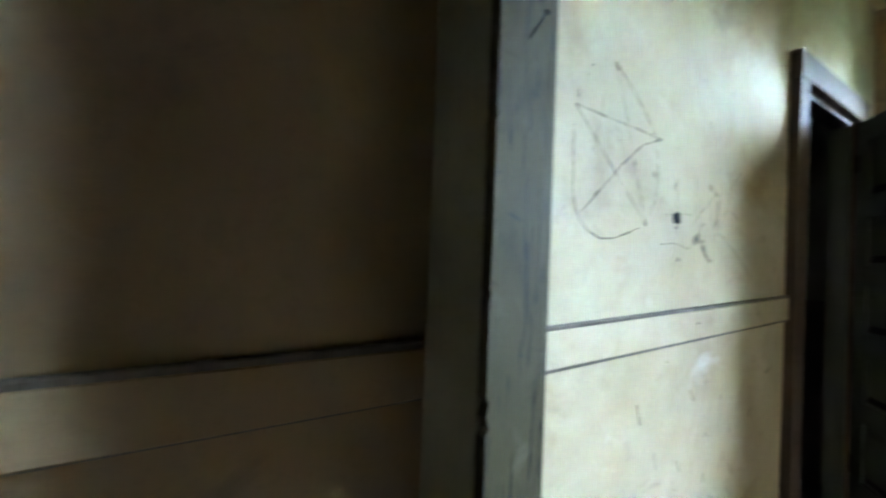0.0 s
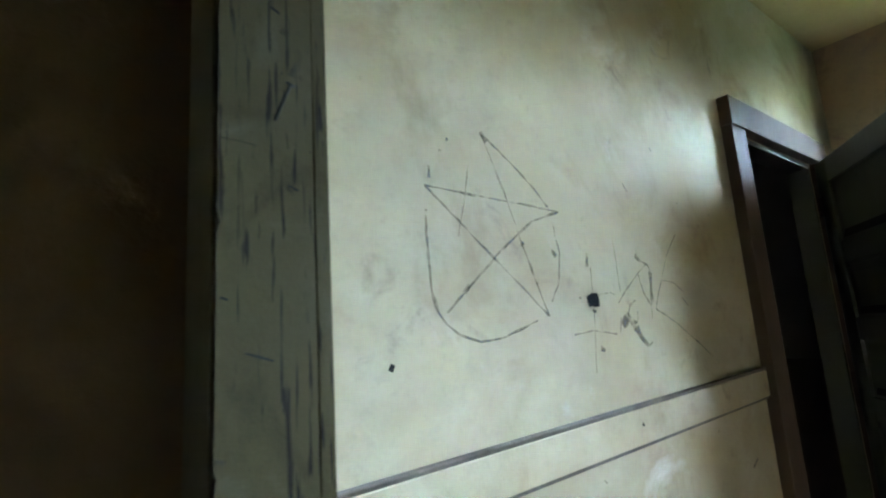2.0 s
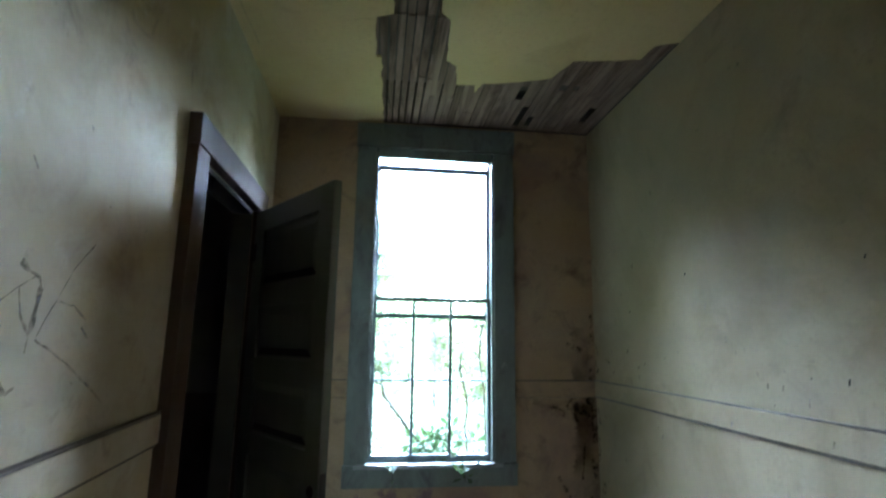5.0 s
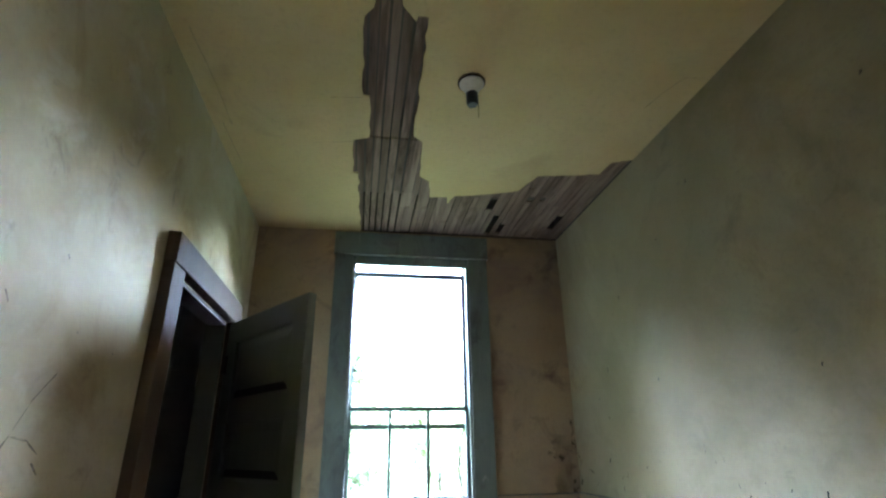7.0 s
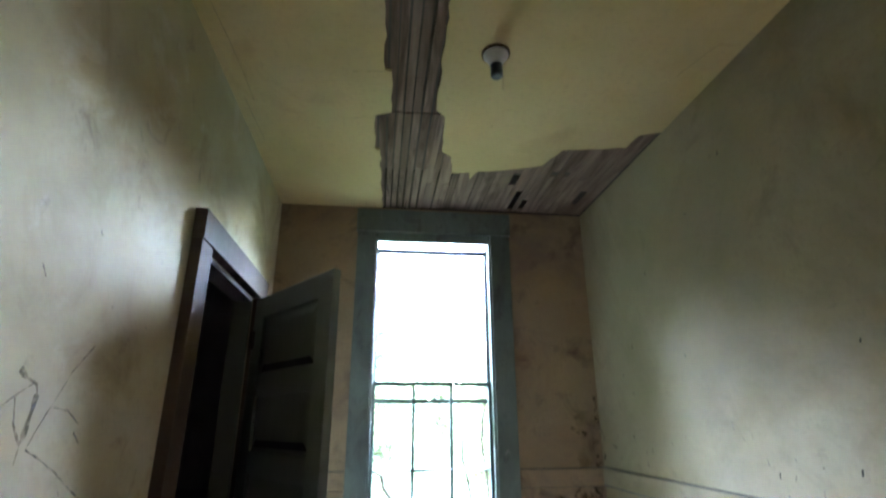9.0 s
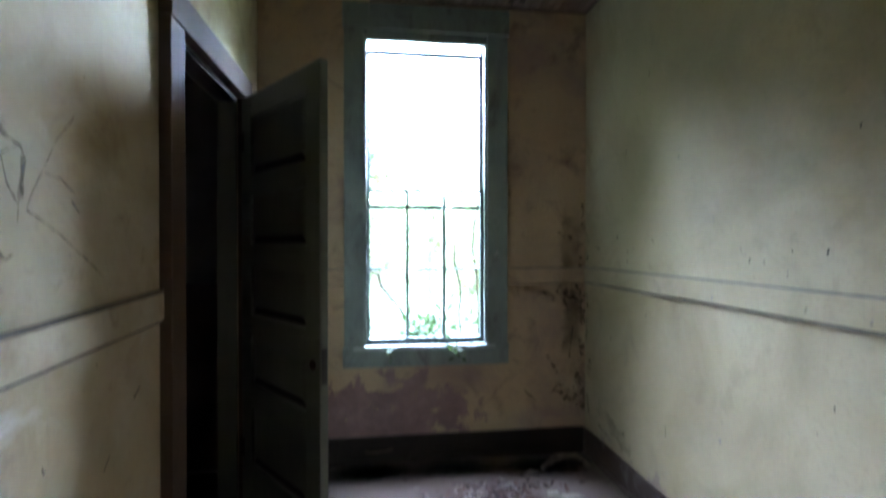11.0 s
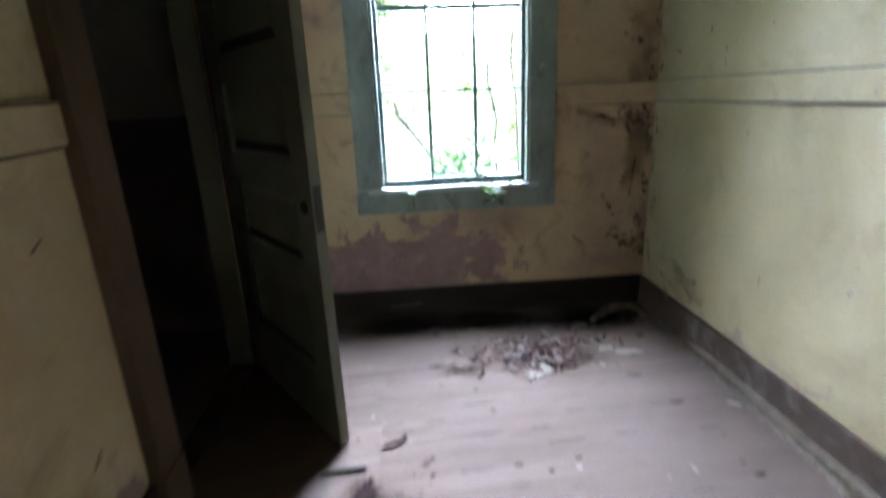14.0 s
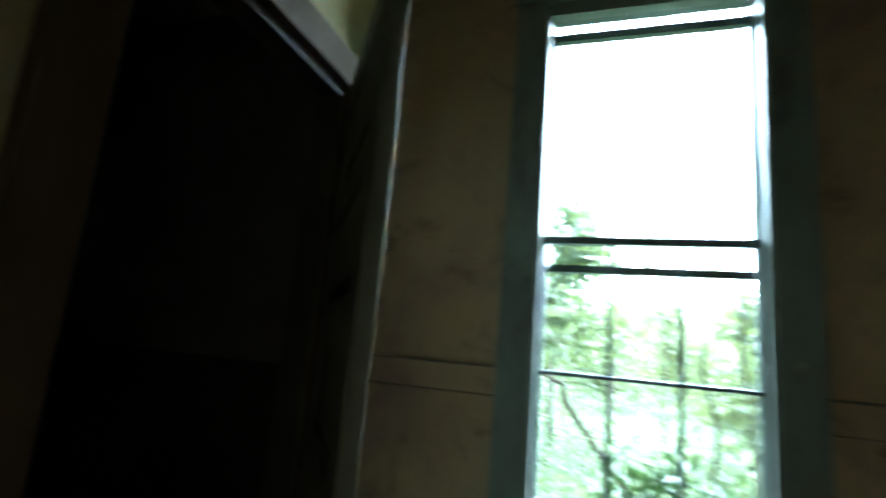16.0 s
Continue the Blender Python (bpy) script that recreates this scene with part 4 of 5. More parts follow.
for u, v, s, a, white, lab in (
                               (1.067, 2.407, 0.9, 30, 0, "small reddish leaf scrap"), (1.274, 2.885, 0.8, 100, 1, "small plaster chip"), (1.597, 2.694, 1.1, -40, 0, "dark dry leaf"), (0.315, 2.64, 1.8, 30, 0, "crumpled dark leaf"), (0.459, 3.027, 1.0, 20, 0, "small dark leaf"), (1.332, 3.438, 1.3, 0, 0, "brown leaf scrap"),
                               (0.34, 3.125, 1.7, 10, 0, "curled dark dry leaf"), (0.245, 2.925, 1.9, 60, 0, "crumpled dark leaf clump"),
                               (0.262, 2.905, 1.5, 130, 0, "crumpled dark leaf clump"), (0.47, 2.772, 1.3, 100, 0, "dry brown leaf"), (0.60, 3.575, 1.3, -40, 0, "curled brown leaf"),
                               (0.508, 3.62, 1.5, 0, 0, "curled brown leaf"), (0.325, 2.66, 1.3, 0, 0, "dry brown leaf"), (0.74, 2.97, 1.1, 0, 0, "small brown leaf"),
                               (0.44, 3.006, 1.0, 0, 0, "small brown leaf"), (1.456, 2.84, 1.0, 0, 0, "small brown leaf"), (1.40, 3.23, 1.5, 0, 0, "brown leaf fragments"),
                               (0.358, 2.85, 0.8, 0, 0, "small brown leaf"), (0.58, 2.414, 1.2, 70, 0, "dry brown leaf")):
    ob = new("plaster_flake" if white else "dry_leaf", rng.choice(whites if white else browns))
    ob.matrix_basis = pose(u, v, 0.001, 0, 0, a) @ Matrix.Diagonal((s * 1.2, s * (0.6 if white else 0.6), min(s, 1.2), 1))
    tagged(ob, lab + " on the floorboards", "plaster flake" if white else "leaf")
for u, v, s, a, tilt in ((0.250, 2.905, 1.3, 15, 30), (0.262, 2.932, 1.1, 95, -35), (0.275, 2.912, 1.2, 160, 25), (0.238, 2.918, 1.0, 230, 40), (0.268, 2.895, 0.9, 300, -20),
                         (0.345, 3.118, 1.2, 40, 20), (0.312, 3.112, 1.3, 15, -12), (0.36, 3.135, 0.9, 100, 30), (0.332, 2.655, 1.2, 80, 25), (0.345, 2.72, 1.1, 20, -25)):
    ob = new("dry_leaf", rng.choice(browns))
    ob.matrix_basis = pose(u, v, 0.004, tilt * 0.5, tilt * 0.3, a) @ Matrix.Diagonal((s * 1.15, s * 0.55, s * 1.3, 1))
    tagged(ob, "curled dark dry leaf in a small clump on the floorboards", "leaf", "litter by the door")
bm = bmesh.new()
tube(bm, [(0.10, 3.000, 0.008), (0.17, 3.010, 0.009), (0.245, 3.012, 0.007)], [0.008, 0.009, 0.006], 7)
thing("stick", bm, vine_mat, "short dark broken stick on the floor", "stick")
# larger slabs of fallen plaster with broken edges
def slab(outline, x, y, a, thick, label, mat=slab_mat):
    q = random.Random(int(x * 1000))
    pts = []
    for (ax, ay), (bx, by) in zip(outline, outline[1:] + outline[:1]):
        for i in range(3):
            j = 0.0 if i == 0 else 0.0022
            pts.append((ax + (bx - ax) * i / 3 + q.uniform(-j, j), ay + (by - ay) * i / 3 + q.uniform(-j, j)))
    bm = prism(bmesh.new(), pts, lambda u, v, d: (u, v, d), thick)
    ob = thing("plaster_flake", bm, mat, label, "plaster flake")
    ob.matrix_basis = pose(x, y, 0.003, 2, -1, a)


slab([(-0.072, -0.034), (0.055, -0.040), (0.075, 0.030), (-0.050, 0.038)], 0.938, 3.508, 34, 0.005, "large white flake of fallen plaster beside the leaf heap")
slab([(-0.066, -0.010), (-0.02, -0.024), (0.068, -0.004), (0.03, 0.018), (-0.05, 0.016)], 1.388, 3.626, -10, 0.004, "long pointed white flake of plaster")
slab([(-0.036, -0.018), (0.03, -0.020), (0.036, 0.014), (-0.022, 0.022)], 1.296, 3.672, 5, 0.004, "small white flake of plaster")
slab([(-0.038, 0.055), (0.014, 0.075), (0.034, 0.055), (0.070, 0.034), (0.070, -0.008), (0.056, -0.038), (0.014, -0.068), (-0.020, -0.058), (-0.068, -0.036), (-0.061, -0.015), (-0.043, 0.010)],
     0.795, 2.455, 0, 0.004, "large tan broken flake of fallen plaster", tan_slab)
slab([(-0.016, -0.034), (0.010, -0.028), (0.016, 0.022), (-0.010, 0.030)], 0.836, 2.462, 18, 0.0085, "thin tan layer lifting from a plaster flake", tan_slab)
slab([(-0.024, -0.005), (0.02, -0.010), (0.026, 0.004), (-0.018, 0.010)], 1.60, 3.19, -35, 0.003, "thin pale plaster chip near the baseboard")


def scrap(bm, x, y, r, q, squash):
    """One angular crumb resting on the floor."""
    n = 5
    ring = [bm.verts.new((x + r * q.uniform(0.6, 1.2) * math.cos(2 * math.pi * k / n), y + r * q.uniform(0.6, 1.2) * math.sin(2 * math.pi * k / n), 0.0005)) for k in range(n)]
    top = bm.verts.new((x + q.uniform(-0.4, 0.4) * r, y + q.uniform(-0.4, 0.4) * r, r * squash * q.uniform(0.6, 1.3)))
    side = bm.verts.new((x + q.uniform(-0.5, 0.5) * r, y + q.uniform(-0.5, 0.5) * r, r * squash * q.uniform(0.5, 1.0)))
    for k in range(n):
        bm.faces.new((ring[k], ring[(k + 1) % n], top if k < 3 else side))
    bm.faces.new((ring[0], top, side))
    bm.faces.new((ring[3], side, top))


# crumbs and dirt of fallen plaster by the door, and the ridge along the baseboard
bm = bmesh.new()
for k in range(90):
    scrap(bm, rng.gauss(0.30, 0.07), rng.gauss(2.80, 0.10), rng.uniform(0.0015, 0.006), rng, 0.5)
thing("plaster_dust", bm, dirt_crumb, "spilled grey plaster crumbs on the floorboards", "plaster dust", kind="stuff")
bm = bmesh.new()
for k in range(1500):
    y = rng.uniform(1.2, 4.0) if k % 3 else rng.gauss(3.2, 0.28)
    if 1.2 < y < 4.1:
        off = abs(rng.gauss(0, 0.016))
        scrap(bm, 1.664 - off, y, rng.uniform(0.002, 0.010) * (1.15 if off < 0.012 else 0.7), rng, rng.uniform(0.5, 1.1))
thing("plaster_crumbs", bm, crumb_mat, "ridge of pale plaster crumbs along the baseboard", "plaster crumbs", kind="stuff")
# seeds 6 to 8 paint the shaded strip of floor under the window
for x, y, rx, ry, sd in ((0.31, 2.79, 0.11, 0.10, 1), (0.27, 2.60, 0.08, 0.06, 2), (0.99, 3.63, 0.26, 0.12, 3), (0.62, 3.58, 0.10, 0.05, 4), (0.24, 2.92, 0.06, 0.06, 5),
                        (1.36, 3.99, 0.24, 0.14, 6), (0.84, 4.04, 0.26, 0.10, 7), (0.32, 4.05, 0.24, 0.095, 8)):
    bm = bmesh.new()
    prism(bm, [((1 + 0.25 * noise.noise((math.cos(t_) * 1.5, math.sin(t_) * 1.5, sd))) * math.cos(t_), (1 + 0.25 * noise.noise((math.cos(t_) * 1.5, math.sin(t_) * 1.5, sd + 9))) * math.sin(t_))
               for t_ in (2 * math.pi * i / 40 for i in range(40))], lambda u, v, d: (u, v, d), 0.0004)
    ob = thing("dirt_patch", bm, dirt_mat if sd < 6 else shade_dirt_mat, "thin brown patch of dirt on the floorboards" if sd < 6 else "dark dirt with painted shade on the floorboards below the window wall", "dirt")
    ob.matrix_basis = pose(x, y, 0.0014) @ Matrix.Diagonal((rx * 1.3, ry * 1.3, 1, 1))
# stiff brown paper arching up beside the corner
def ribbon(pts, widths, seed, label):
    bm = bmesh.new()
    rows = []
    n = 26
    for i in range(n + 1):
        f = i / n * (len(pts) - 1)
        k = min(int(f), len(pts) - 2)
        c = Vector(pts[k]).lerp(Vector(pts[k + 1]), f - k)
        w = widths[k] + (widths[k + 1] - widths[k]) * (f - k)
        row = []
        for j in range(5):
            b = j / 4 - 0.5
            row.append(bm.verts.new(c + Vector((0.012 * noise.noise((i * 0.5, b * 3, seed)), b * w + 0.012 * noise.noise((i * 0.4, b * 2, seed + 3)),
                                                0.016 * noise.noise((i * 0.45, b * 4, seed + 7))))))
        rows.append(row)
    for a, b in zip(rows, rows[1:]):
        for j in range(4):
            bm.faces.new((a[j], a[j + 1], b[j + 1], b[j]))
    for v in bm.verts:
        v.co.z = max(v.co.z, 0.003)
    bmesh.ops.solidify(bm, geom=bm.faces[:], thickness=0.0015)
    thing("crumpled_paper", bm, paper_mat, label, "paper")


ribbon([(1.33, 3.96, 0.004), (1.39, 4.0, 0.018), (1.45, 4.03, 0.035), (1.52, 4.04, 0.038), (1.59, 4.02, 0.036), (1.635, 3.99, 0.018), (1.60, 3.97, 0.006)],
       [0.04, 0.06, 0.10, 0.08, 0.11, 0.12, 0.06], 2, "stiff crumpled brown paper arching up beside the baseboard")
ribbon([(1.21, 3.90, 0.004), (1.25, 3.91, 0.016), (1.30, 3.92, 0.006)], [0.03, 0.05, 0.02], 5, "small crumpled scrap of brown paper on the floor")
strokes("baseboard_scuff", [([(0.30, 0.062), (0.36, 0.058), (0.42, 0.066), (0.47, 0.074)], 0.014)], crumb_mat, "pale scrape in the dark baseboard paint",
        place=lambda a, b: (a, YW - 0.0195, b), category="scuff")
for ax, bx, y in ((0.11, 0.33, 3.578), (0.50, 0.56, 3.40), (0.60, 0.72, 3.32), (0.39, 0.72, 3.123), (0.82, 0.90, 3.15), (0.55, 0.66, 2.96), (0.98, 1.05, 3.235), (1.10, 1.18, 3.08), (1.30, 1.36, 3.235), (0.45, 0.52, 3.235), (0.86, 0.99, 3.065), (0.70, 0.75, 2.88), (1.22, 1.30, 2.80), (0.25, 0.34, 3.40), (0.95, 1.06, 3.32), (1.40, 1.47, 3.07), (0.42, 0.47, 2.50), (1.15, 1.27, 2.50), (0.62, 0.70, 2.32), (0.30, 0.37, 3.235)):
    strokes("floor_crack", [([(ax, y), ((ax + bx) / 2, y + 0.03 * (bx - ax)), (bx, y + 0.06 * (bx - ax))], 0.0075)], black_mark, "dark gap between the floorboards",
            place=lambda a, b: (a, b, 0.0010), category="crack")


# ---------------------------------------------------------------- plants and outdoors
def leaf_mesh(name, centres, sizes, material, seed, flat=0.0):
    """Many small folded leaves as one mesh."""
    g = np.random.default_rng(seed)
    n = len(centres)
    c = np.asarray(centres, float)
    s = np.asarray(sizes, float)[:, None]
    d = g.normal(size=(n, 3)); d[:, 2] *= 1 - flat; d /= np.linalg.norm(d, axis=1, keepdims=True)
    e = np.cross(d, g.normal(size=(n, 3))); e /= np.linalg.norm(e, axis=1, keepdims=True)
    up = np.cross(d, e)
    v = np.stack([c - d * s, c + e * s * 0.45 + up * s * 0.12, c + d * s, c - e * s * 0.45 + up * s * 0.12], 1).reshape(-1, 3)
    k = np.arange(n) * 4
    faces = np.concatenate([np.stack([k, k + 1, k + 2], 1), np.stack([k, k + 2, k + 3], 1)])
    me = bpy.data.meshes.new(name)
    me.from_pydata(v.tolist(), [], faces.tolist())
    me.materials.append(material)
    return me


def make_tree(x, y, height, crown_r, seed, mat, label, lean=0.0, leaves=2600, base=-0.6, low=0.25, size=0.11):
    q = random.Random(seed)
    g = np.random.default_rng(seed)
    tree = holder("tree", pose(x, y, base), label, "tree", "trees outside the window")
    bm = bmesh.new()
    pts, rad = [], []
    r0 = 0.011 * height + 0.012
    for i in range(8):
        f = i / 7
        pts.append((lean * f * height + 0.12 * math.sin(f * 5 + seed) * f, 0.1 * math.cos(f * 4 + seed) * f, f * height * 0.95 - 0.05))
        rad.append(r0 * (1 - 0.85 * f))
    tube(bm, pts, rad, 9)
    tips = []
    for i in range(13):
        f = q.uniform(low, 0.92)
        k = f * 7
        a = Vector(pts[int(k)]).lerp(Vector(pts[min(7, int(k) + 1)]), k - int(k))
        th = q.uniform(0, 2 * math.pi)
        ln = crown_r * q.uniform(0.5, 1.0) * (1.1 - 0.6 * f)
        b = a + Vector((math.cos(th) * ln * 0.5, math.sin(th) * ln * 0.5, ln * 0.25))
        c = a + Vector((math.cos(th) * ln, math.sin(th) * ln, ln * q.uniform(0.2, 0.6)))
        tube(bm, [a, b, c], [r0 * 0.35 * (1 - f * 0.6), r0 * 0.2 * (1 - f * 0.6), 0.006], 6)
        tips += [(c, ln), (b, ln * 0.8), ((b + c) / 2, ln * 0.7)]
    part("trunk", bm, bark, tree)
    cen, sz = [], []
    per = leaves // len(tips)
    for c, ln in tips:
        blob = g.normal(size=(per, 3)) * np.array([0.62, 0.62, 0.46]) * max(0.45, ln) * q.uniform(0.5, 1.0) + np.array(c)
        cen.append(blob)
        sz.append(g.uniform(0.5, 1.2, per) * size)
    ob = new("crown", leaf_mesh("crown", np.concatenate(cen), np.concatenate(sz), mat, seed))
    ob.parent = tree
    return tree


bm = bmesh.new()
bmesh.ops.create_grid(bm, x_segments=60, y_segments=60, size=1)
for v in bm.verts:
    sx, sy = v.co.x, v.co.y
    v.co.x = math.copysign(abs(sx) ** 3, sx) * 1500
    v.co.y = 6 + math.copysign(abs(sy) ** 3, sy) * 1500
    far = math.hypot(v.co.x, v.co.y - 5)
    v.co.z = -0.6 + 0.12 * noise.noise((v.co.x * 0.2, v.co.y * 0.2, 0)) * min(1, far / 8)
thing("ground", bm, ground_mat, "green overgrown ground outside the house", "ground", kind="structure")

for x, y, h, r, sd, mt, lab, lean, n, low in (
    (-0.35, 12.0, 5.6, 1.35, 3, leaf_b, "leafy young tree with dense green crown", 0.0, 4200, 0.15),
    (0.75, 15.0, 3.4, 0.7, 4, leaf_a, "slim young tree with a thin stem", 0.01, 600, 0.6),
    (1.75, 13.5, 3.5, 0.8, 5, leaf_a, "slim leaning young tree", -0.05, 800, 0.5),
    (3.3, 13.0, 3.4, 1.3, 6, leaf_a, "leafy young tree in the clearing", 0.0, 3000, 0.2),
    (-3.2, 17.0, 5.0, 2.2, 7, leaf_b, "broad leafy tree at the wood's edge", 0.0, 4500, 0.15),
    (0.2, 22.0, 3.4, 1.8, 8, leaf_a, "low leafy tree at the wood's edge", 0.0, 4000, 0.1),
    (3.6, 22.0, 3.4, 2.0, 9, leaf_a, "low leafy tree at the wood's edge", 0.0, 4000, 0.1),
    (7.2, 20.0, 4.0, 2.2, 12, leaf_b, "broad leafy tree at the wood's edge", 0.0, 3600, 0.1),
    (-6.5, 18.0, 5.0, 2.4, 13, leaf_b, "broad leafy tree at the wood's edge", 0.0, 3600, 0.1)):
    make_tree(x, y, h, r, sd, mt, lab, lean, n, low=low)

# mostly unseen trees, added to keep low side light off the walls
for x, y, h, r, sd in ((-1.9, 9.3, 5.3, 1.25, 35), (-2.4, 11.6, 6.5, 1.4, 36), (-3.4, 9.0, 5.7, 1.7, 31), (4.3, 10.8, 4.6, 1.3, 37), (6.0, 9.6, 5.2, 1.6, 38), (8.0, 8.4, 5.8, 1.8, 39), (-5.2, 9.0, 9.0, 2.4, 32), (-7.2, 7.4, 10.0, 2.6, 33), (-4.4, 6.8, 8.5, 2.0, 34)):
    make_tree(x, y, h, r, sd, leaf_b, "dense bushy tree added beside the house to block sky light", 0.0, 15000, low=0.06, size=0.18)
g = np.random.default_rng(21)
cen, sz = [], []
for k in range(620):
    y = 22 + 34 * g.random()
    x = g.uniform(-1, 1) * y * 0.9
    h = g.uniform(0.13, 0.225) * y * (1.25 if x < -0.06 * y else 0.9)
    m = 150
    cen.append(g.normal(size=(m, 3)) * np.array([1.3, 1.3, h * 0.30]) + np.array([x, y, -0.4 + h * 0.5]))
    sz.append(g.uniform(0.10, 0.26, m))
ob = new("far_woods", leaf_mesh("far_woods", np.concatenate(cen), np.concatenate(sz), leaf_a, 22))
tagged(ob, "far bright green woods behind the clearing", "woods", kind="stuff")

cen, sz = [], []
for k in range(1500):
    y = 4.9 + 17 * g.random() ** 1.3
    x = 0.6 + g.uniform(-1, 1) * (1.6 + (y - 4.9) * 0.75)
    h = g.uniform(0.3, 1.1) * (1 if y > 6 else 0.7)
    m = 22
    cen.append(g.normal(size=(m, 3)) * np.array([0.22, 0.22, h * 0.3]) + np.array([x, y, -0.55 + h * 0.5]))
    sz.append(g.uniform(0.03, 0.08, m))
ob = new("undergrowth", leaf_mesh("undergrowth", np.concatenate(cen), np.concatenate(sz), grass_mat, 23, 0.3))
tagged(ob, "dense pale green undergrowth beneath the window", "undergrowth", kind="stuff")


def vine(name, pts, radii, leaf_at, label, seed, size=0.022, spread=0.03):
    v = holder(name, pose(0, 0, 0), label, "vine")
    bm = bmesh.new()
    tube(bm, pts, radii, 7)
    part("stem", bm, vine_mat, v)
    gg = np.random.default_rng(seed)
    if leaf_at:
        c = np.concatenate([gg.normal(size=(n, 3)) * spread + np.array(p) for p, n in leaf_at])
        o = new("leaves", leaf_mesh("leaves", c, gg.uniform(0.5, 1.1, len(c)) * size, vine_leaf, seed))
        o.parent = v
    return v


YV = YW + 0.19
vine("vine", [(0.27, YV + 0.14, 1.17), (0.33, YV + 0.14, 1.145), (0.385, YV + 0.14, 1.12), (0.40, YV + 0.14, 1.05), (0.48, YV + 0.13, 0.95), (0.565, YV + 0.12, 0.84), (0.66, YV + 0.08, 0.74), (0.70, YV + 0.05, 0.66), (0.70, YV + 0.05, -0.5)],
     [0.006, 0.007, 0.010, 0.013, 0.011, 0.010, 0.0105, 0.011, 0.013], [((0.63, YV + 0.04, 0.77), 34), ((0.70, YV + 0.03, 0.79), 38), ((0.58, YV + 0.06, 0.76), 18), ((0.78, YV + 0.03, 0.80), 30), ((0.82, YV + 0.03, 0.86), 14), ((0.60, YV + 0.03, 0.92), 6), ((0.98, YV + 0.03, 0.77), 16)],
     "dark woody vine stem slanting across the sill", 41, 0.042, 0.042)
vine("vine", [(0.90, YV + 0.10, 1.33), (0.895, YV + 0.10, 1.22), (0.93, YV + 0.10, 1.08), (0.945, YV + 0.10, 1.0), (0.93, YV + 0.10, 0.86), (0.94, YV + 0.06, 0.70), (0.95, YV + 0.06, -0.5)],
     [0.005, 0.007, 0.0075, 0.0075, 0.007, 0.007, 0.008], [((0.95, YV + 0.06, 0.80), 8), ((0.99, YV + 0.06, 0.78), 8)], "thin hanging vine tendril outside the window", 42, 0.015, 0.05)
vine("vine", [(1.06, YV + 0.08, 1.6), (1.03, YV + 0.08, 1.45), (1.02, YV + 0.08, 1.30), (1.05, YV + 0.08, 1.1), (1.06, YV + 0.06, 0.72), (1.06, YV + 0.06, -0.5)],
     [0.005, 0.007, 0.007, 0.0065, 0.0065, 0.007], [((1.02, YV + 0.08, 1.46), 14), ((1.02, YV + 0.08, 1.35), 14), ((1.03, YV + 0.08, 1.2), 8), ((1.0, YV + 0.08, 0.95), 8)], "leafy vine climbing beside the window", 43, 0.016, 0.03)
vine("sill_creeper", [(0.66, YV + 0.02, 0.70), (0.68, YW + 0.10, 0.712), (0.76, YW + 0.02, 0.712), (0.84, YW - 0.05, 0.705), (0.87, YW - 0.062, 0.66), (0.875, YW - 0.056, 0.61)],
     [0.004, 0.0035, 0.003, 0.003, 0.0025, 0.0015], [((0.84, YW - 0.06, 0.67), 7), ((0.88, YW - 0.06, 0.64), 7), ((0.70, YW + 0.08, 0.74), 16), ((0.62, YW + 0.10, 0.76), 14), ((0.80, YW + 0.06, 0.75), 12)],
     "green creeper growing in over the sill", 44, 0.034, 0.03)
vine("sill_creeper", [(0.44, YV, 0.70), (0.45, YW + 0.04, 0.712), (0.452, YW - 0.05, 0.708), (0.455, YW - 0.062, 0.66), (0.458, YW - 0.058, 0.59)],
     [0.003, 0.003, 0.0025, 0.002, 0.0012], [((0.45, YW - 0.06, 0.69), 6), ((0.456, YW - 0.065, 0.63), 4), ((0.98, YW - 0.03, 0.72), 5)],
     "pale creeper shoot hanging over the sill", 45, 0.022, 0.016)

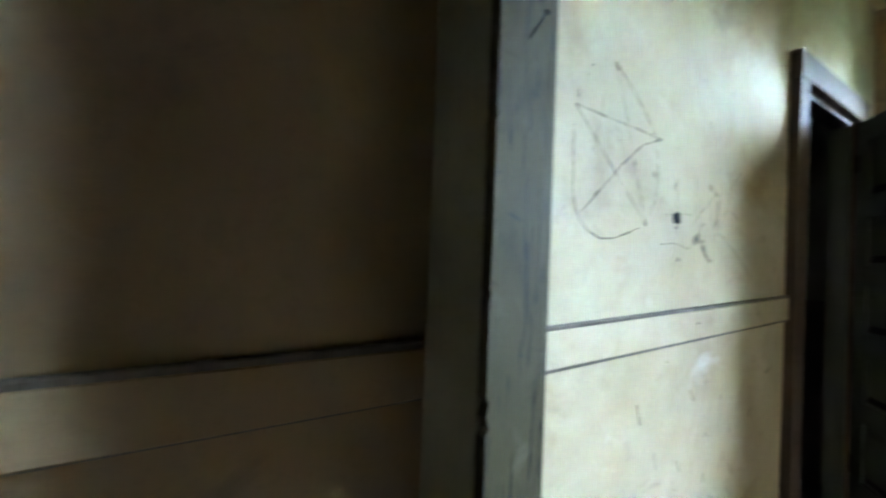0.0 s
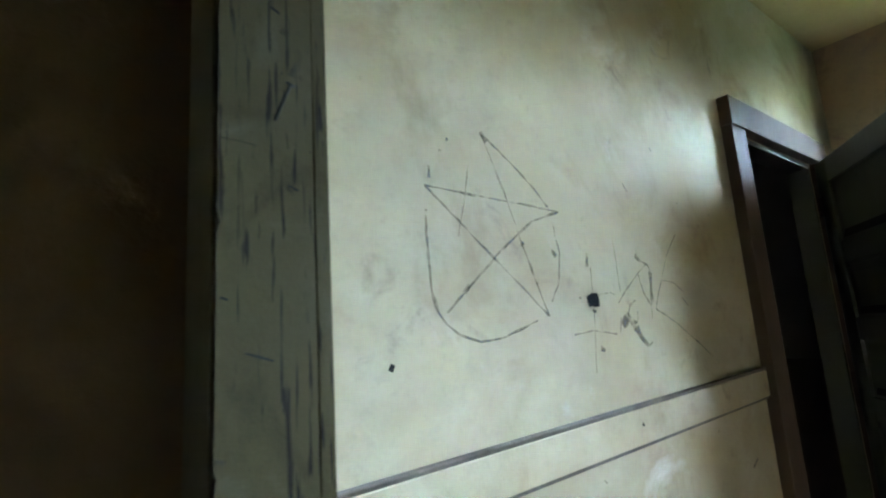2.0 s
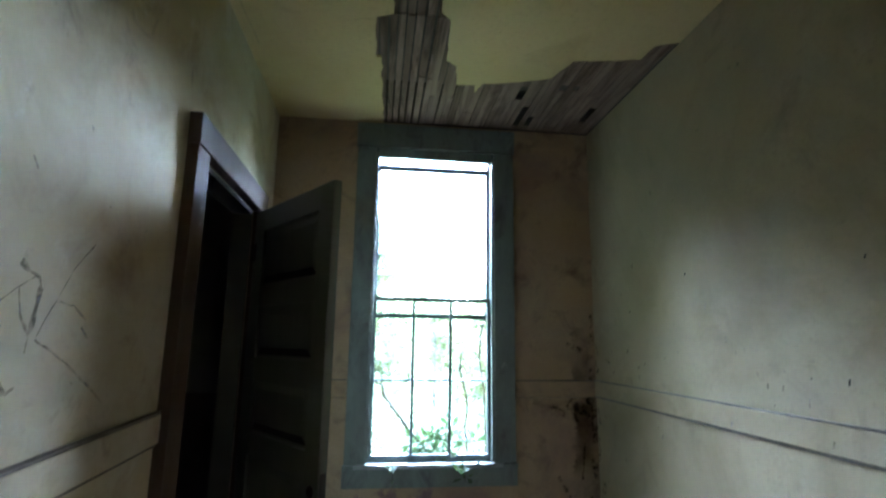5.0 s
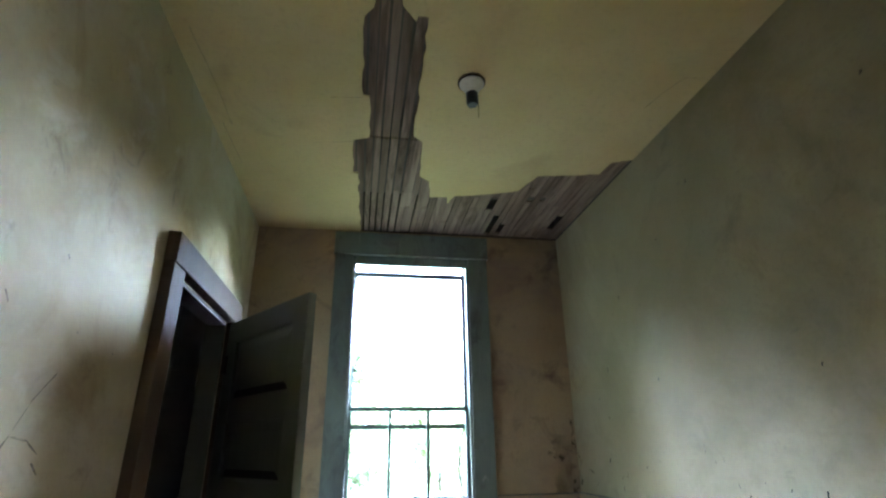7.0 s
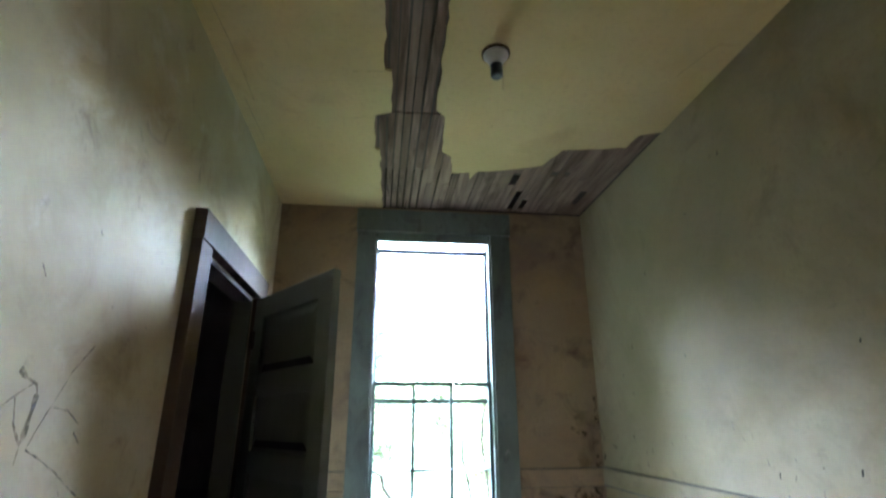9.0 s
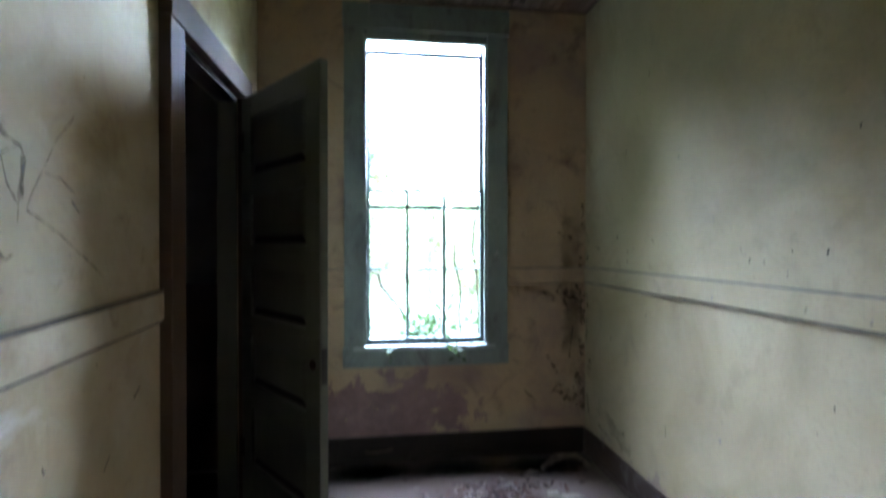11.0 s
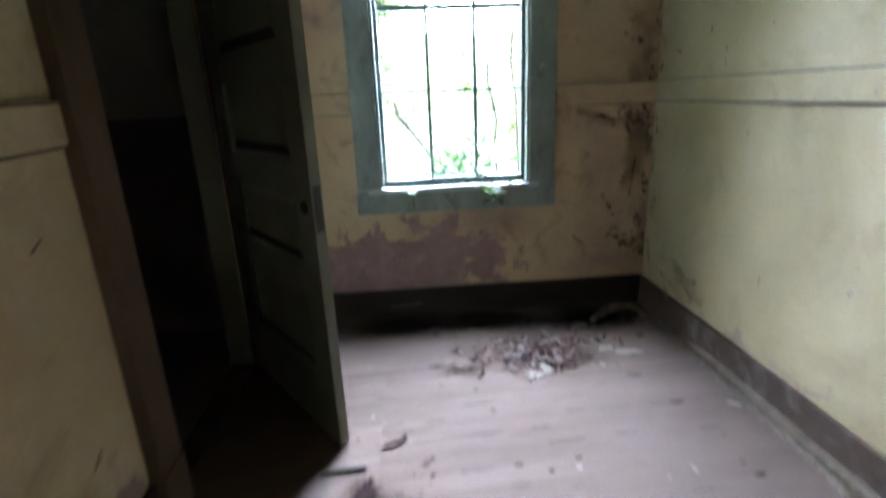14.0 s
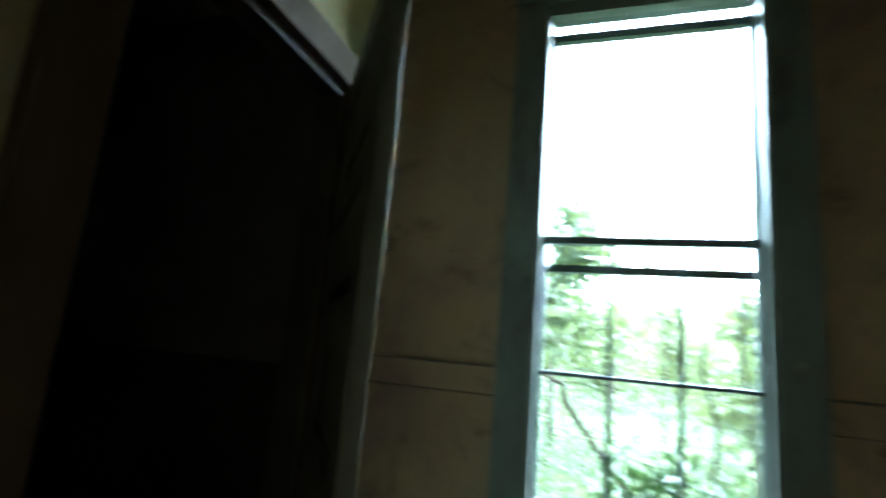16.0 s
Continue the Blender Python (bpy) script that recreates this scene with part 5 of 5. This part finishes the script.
# ---------------------------------------------------------------- floors, board by board
def clip(poly, k, sign):
    """Keeps the part of a plan polygon on one side of the line y = k."""
    out = []
    for (ax, ay), (bx, by) in zip(poly, poly[1:] + poly[:1]):
        ina, inb = (ay - k) * sign >= 0, (by - k) * sign >= 0
        if ina:
            out.append((ax, ay))
        if ina != inb:
            f = (k - ay) / (by - ay)
            out.append((ax + (bx - ax) * f, k))
    return out


def lay(floor_name, x0, x1, y0, y1, seed, label, slant=0.0, start=None):
    fl = thing(floor_name, boxes((x0, x1, y0, y1, -0.0255, -0.0245)), base_paint, label, "floor", kind="structure")
    w = 0.0817
    q = random.Random(seed)
    rise = slant * (x1 - x0)
    y = y0 - rise if start is None else start - w * math.ceil((start - y0 + rise) / w)
    while y < y1 - 0.003:
        gap = 0.0034 if start is not None and abs(y + w - start) < 0.01 else q.choice((0.0001, 0.0002, 0.0003, 0.0005, 0.0009))
        cut = q.choice([None, None, None, None, 0.3, 0.55, 0.72])
        spans = [(x0, x1)] if cut is None else [(x0, x0 + cut * (x1 - x0)), (x0 + cut * (x1 - x0) + 0.0006, x1)]
        for a, b in spans:
            ya, yb = y + slant * (a - x0), y + slant * (b - x0)
            poly = [(a, ya), (b, yb), (b, yb + w - gap), (a, ya + w - gap)]
            poly = clip(clip(poly, y0, 1), y1, -1)
            if len(poly) < 3 or max(p[1] for p in poly) - min(p[1] for p in poly) < 0.004:
                continue
            mt = dark_floor if seed > 50 else (shaded_floor if y > 3.84 else floor_paint)
            bm = prism(bmesh.new(), [(u - a, v - y) for u, v in poly], lambda u, v, d: (u, v, d), -0.024)
            top = [e for e in bm.edges if all(abs(v.co.z) < 1e-6 for v in e.verts)]
            bmesh.ops.bevel(bm, geom=top, offset=0.0002, segments=1, affect="EDGES")
            ob = new("floor_board", finish(bm, "floor_board", mt))
            ob.matrix_basis = pose(a, y, q.uniform(-0.0004, 0.0003))
            ob.parent = fl
        y += w


lay("floor", XL, XR, YP0, YW, 1, "worn dusty grey floorboards with a long open crack", 0.06, 2.587)
lay("floor_back", XL, XR, YA, YP0, 60, "dark worn floorboards")
lay("floor_dark_room", XC, XL, 1.5, YW, 61, "dark floorboards of the unlit room")
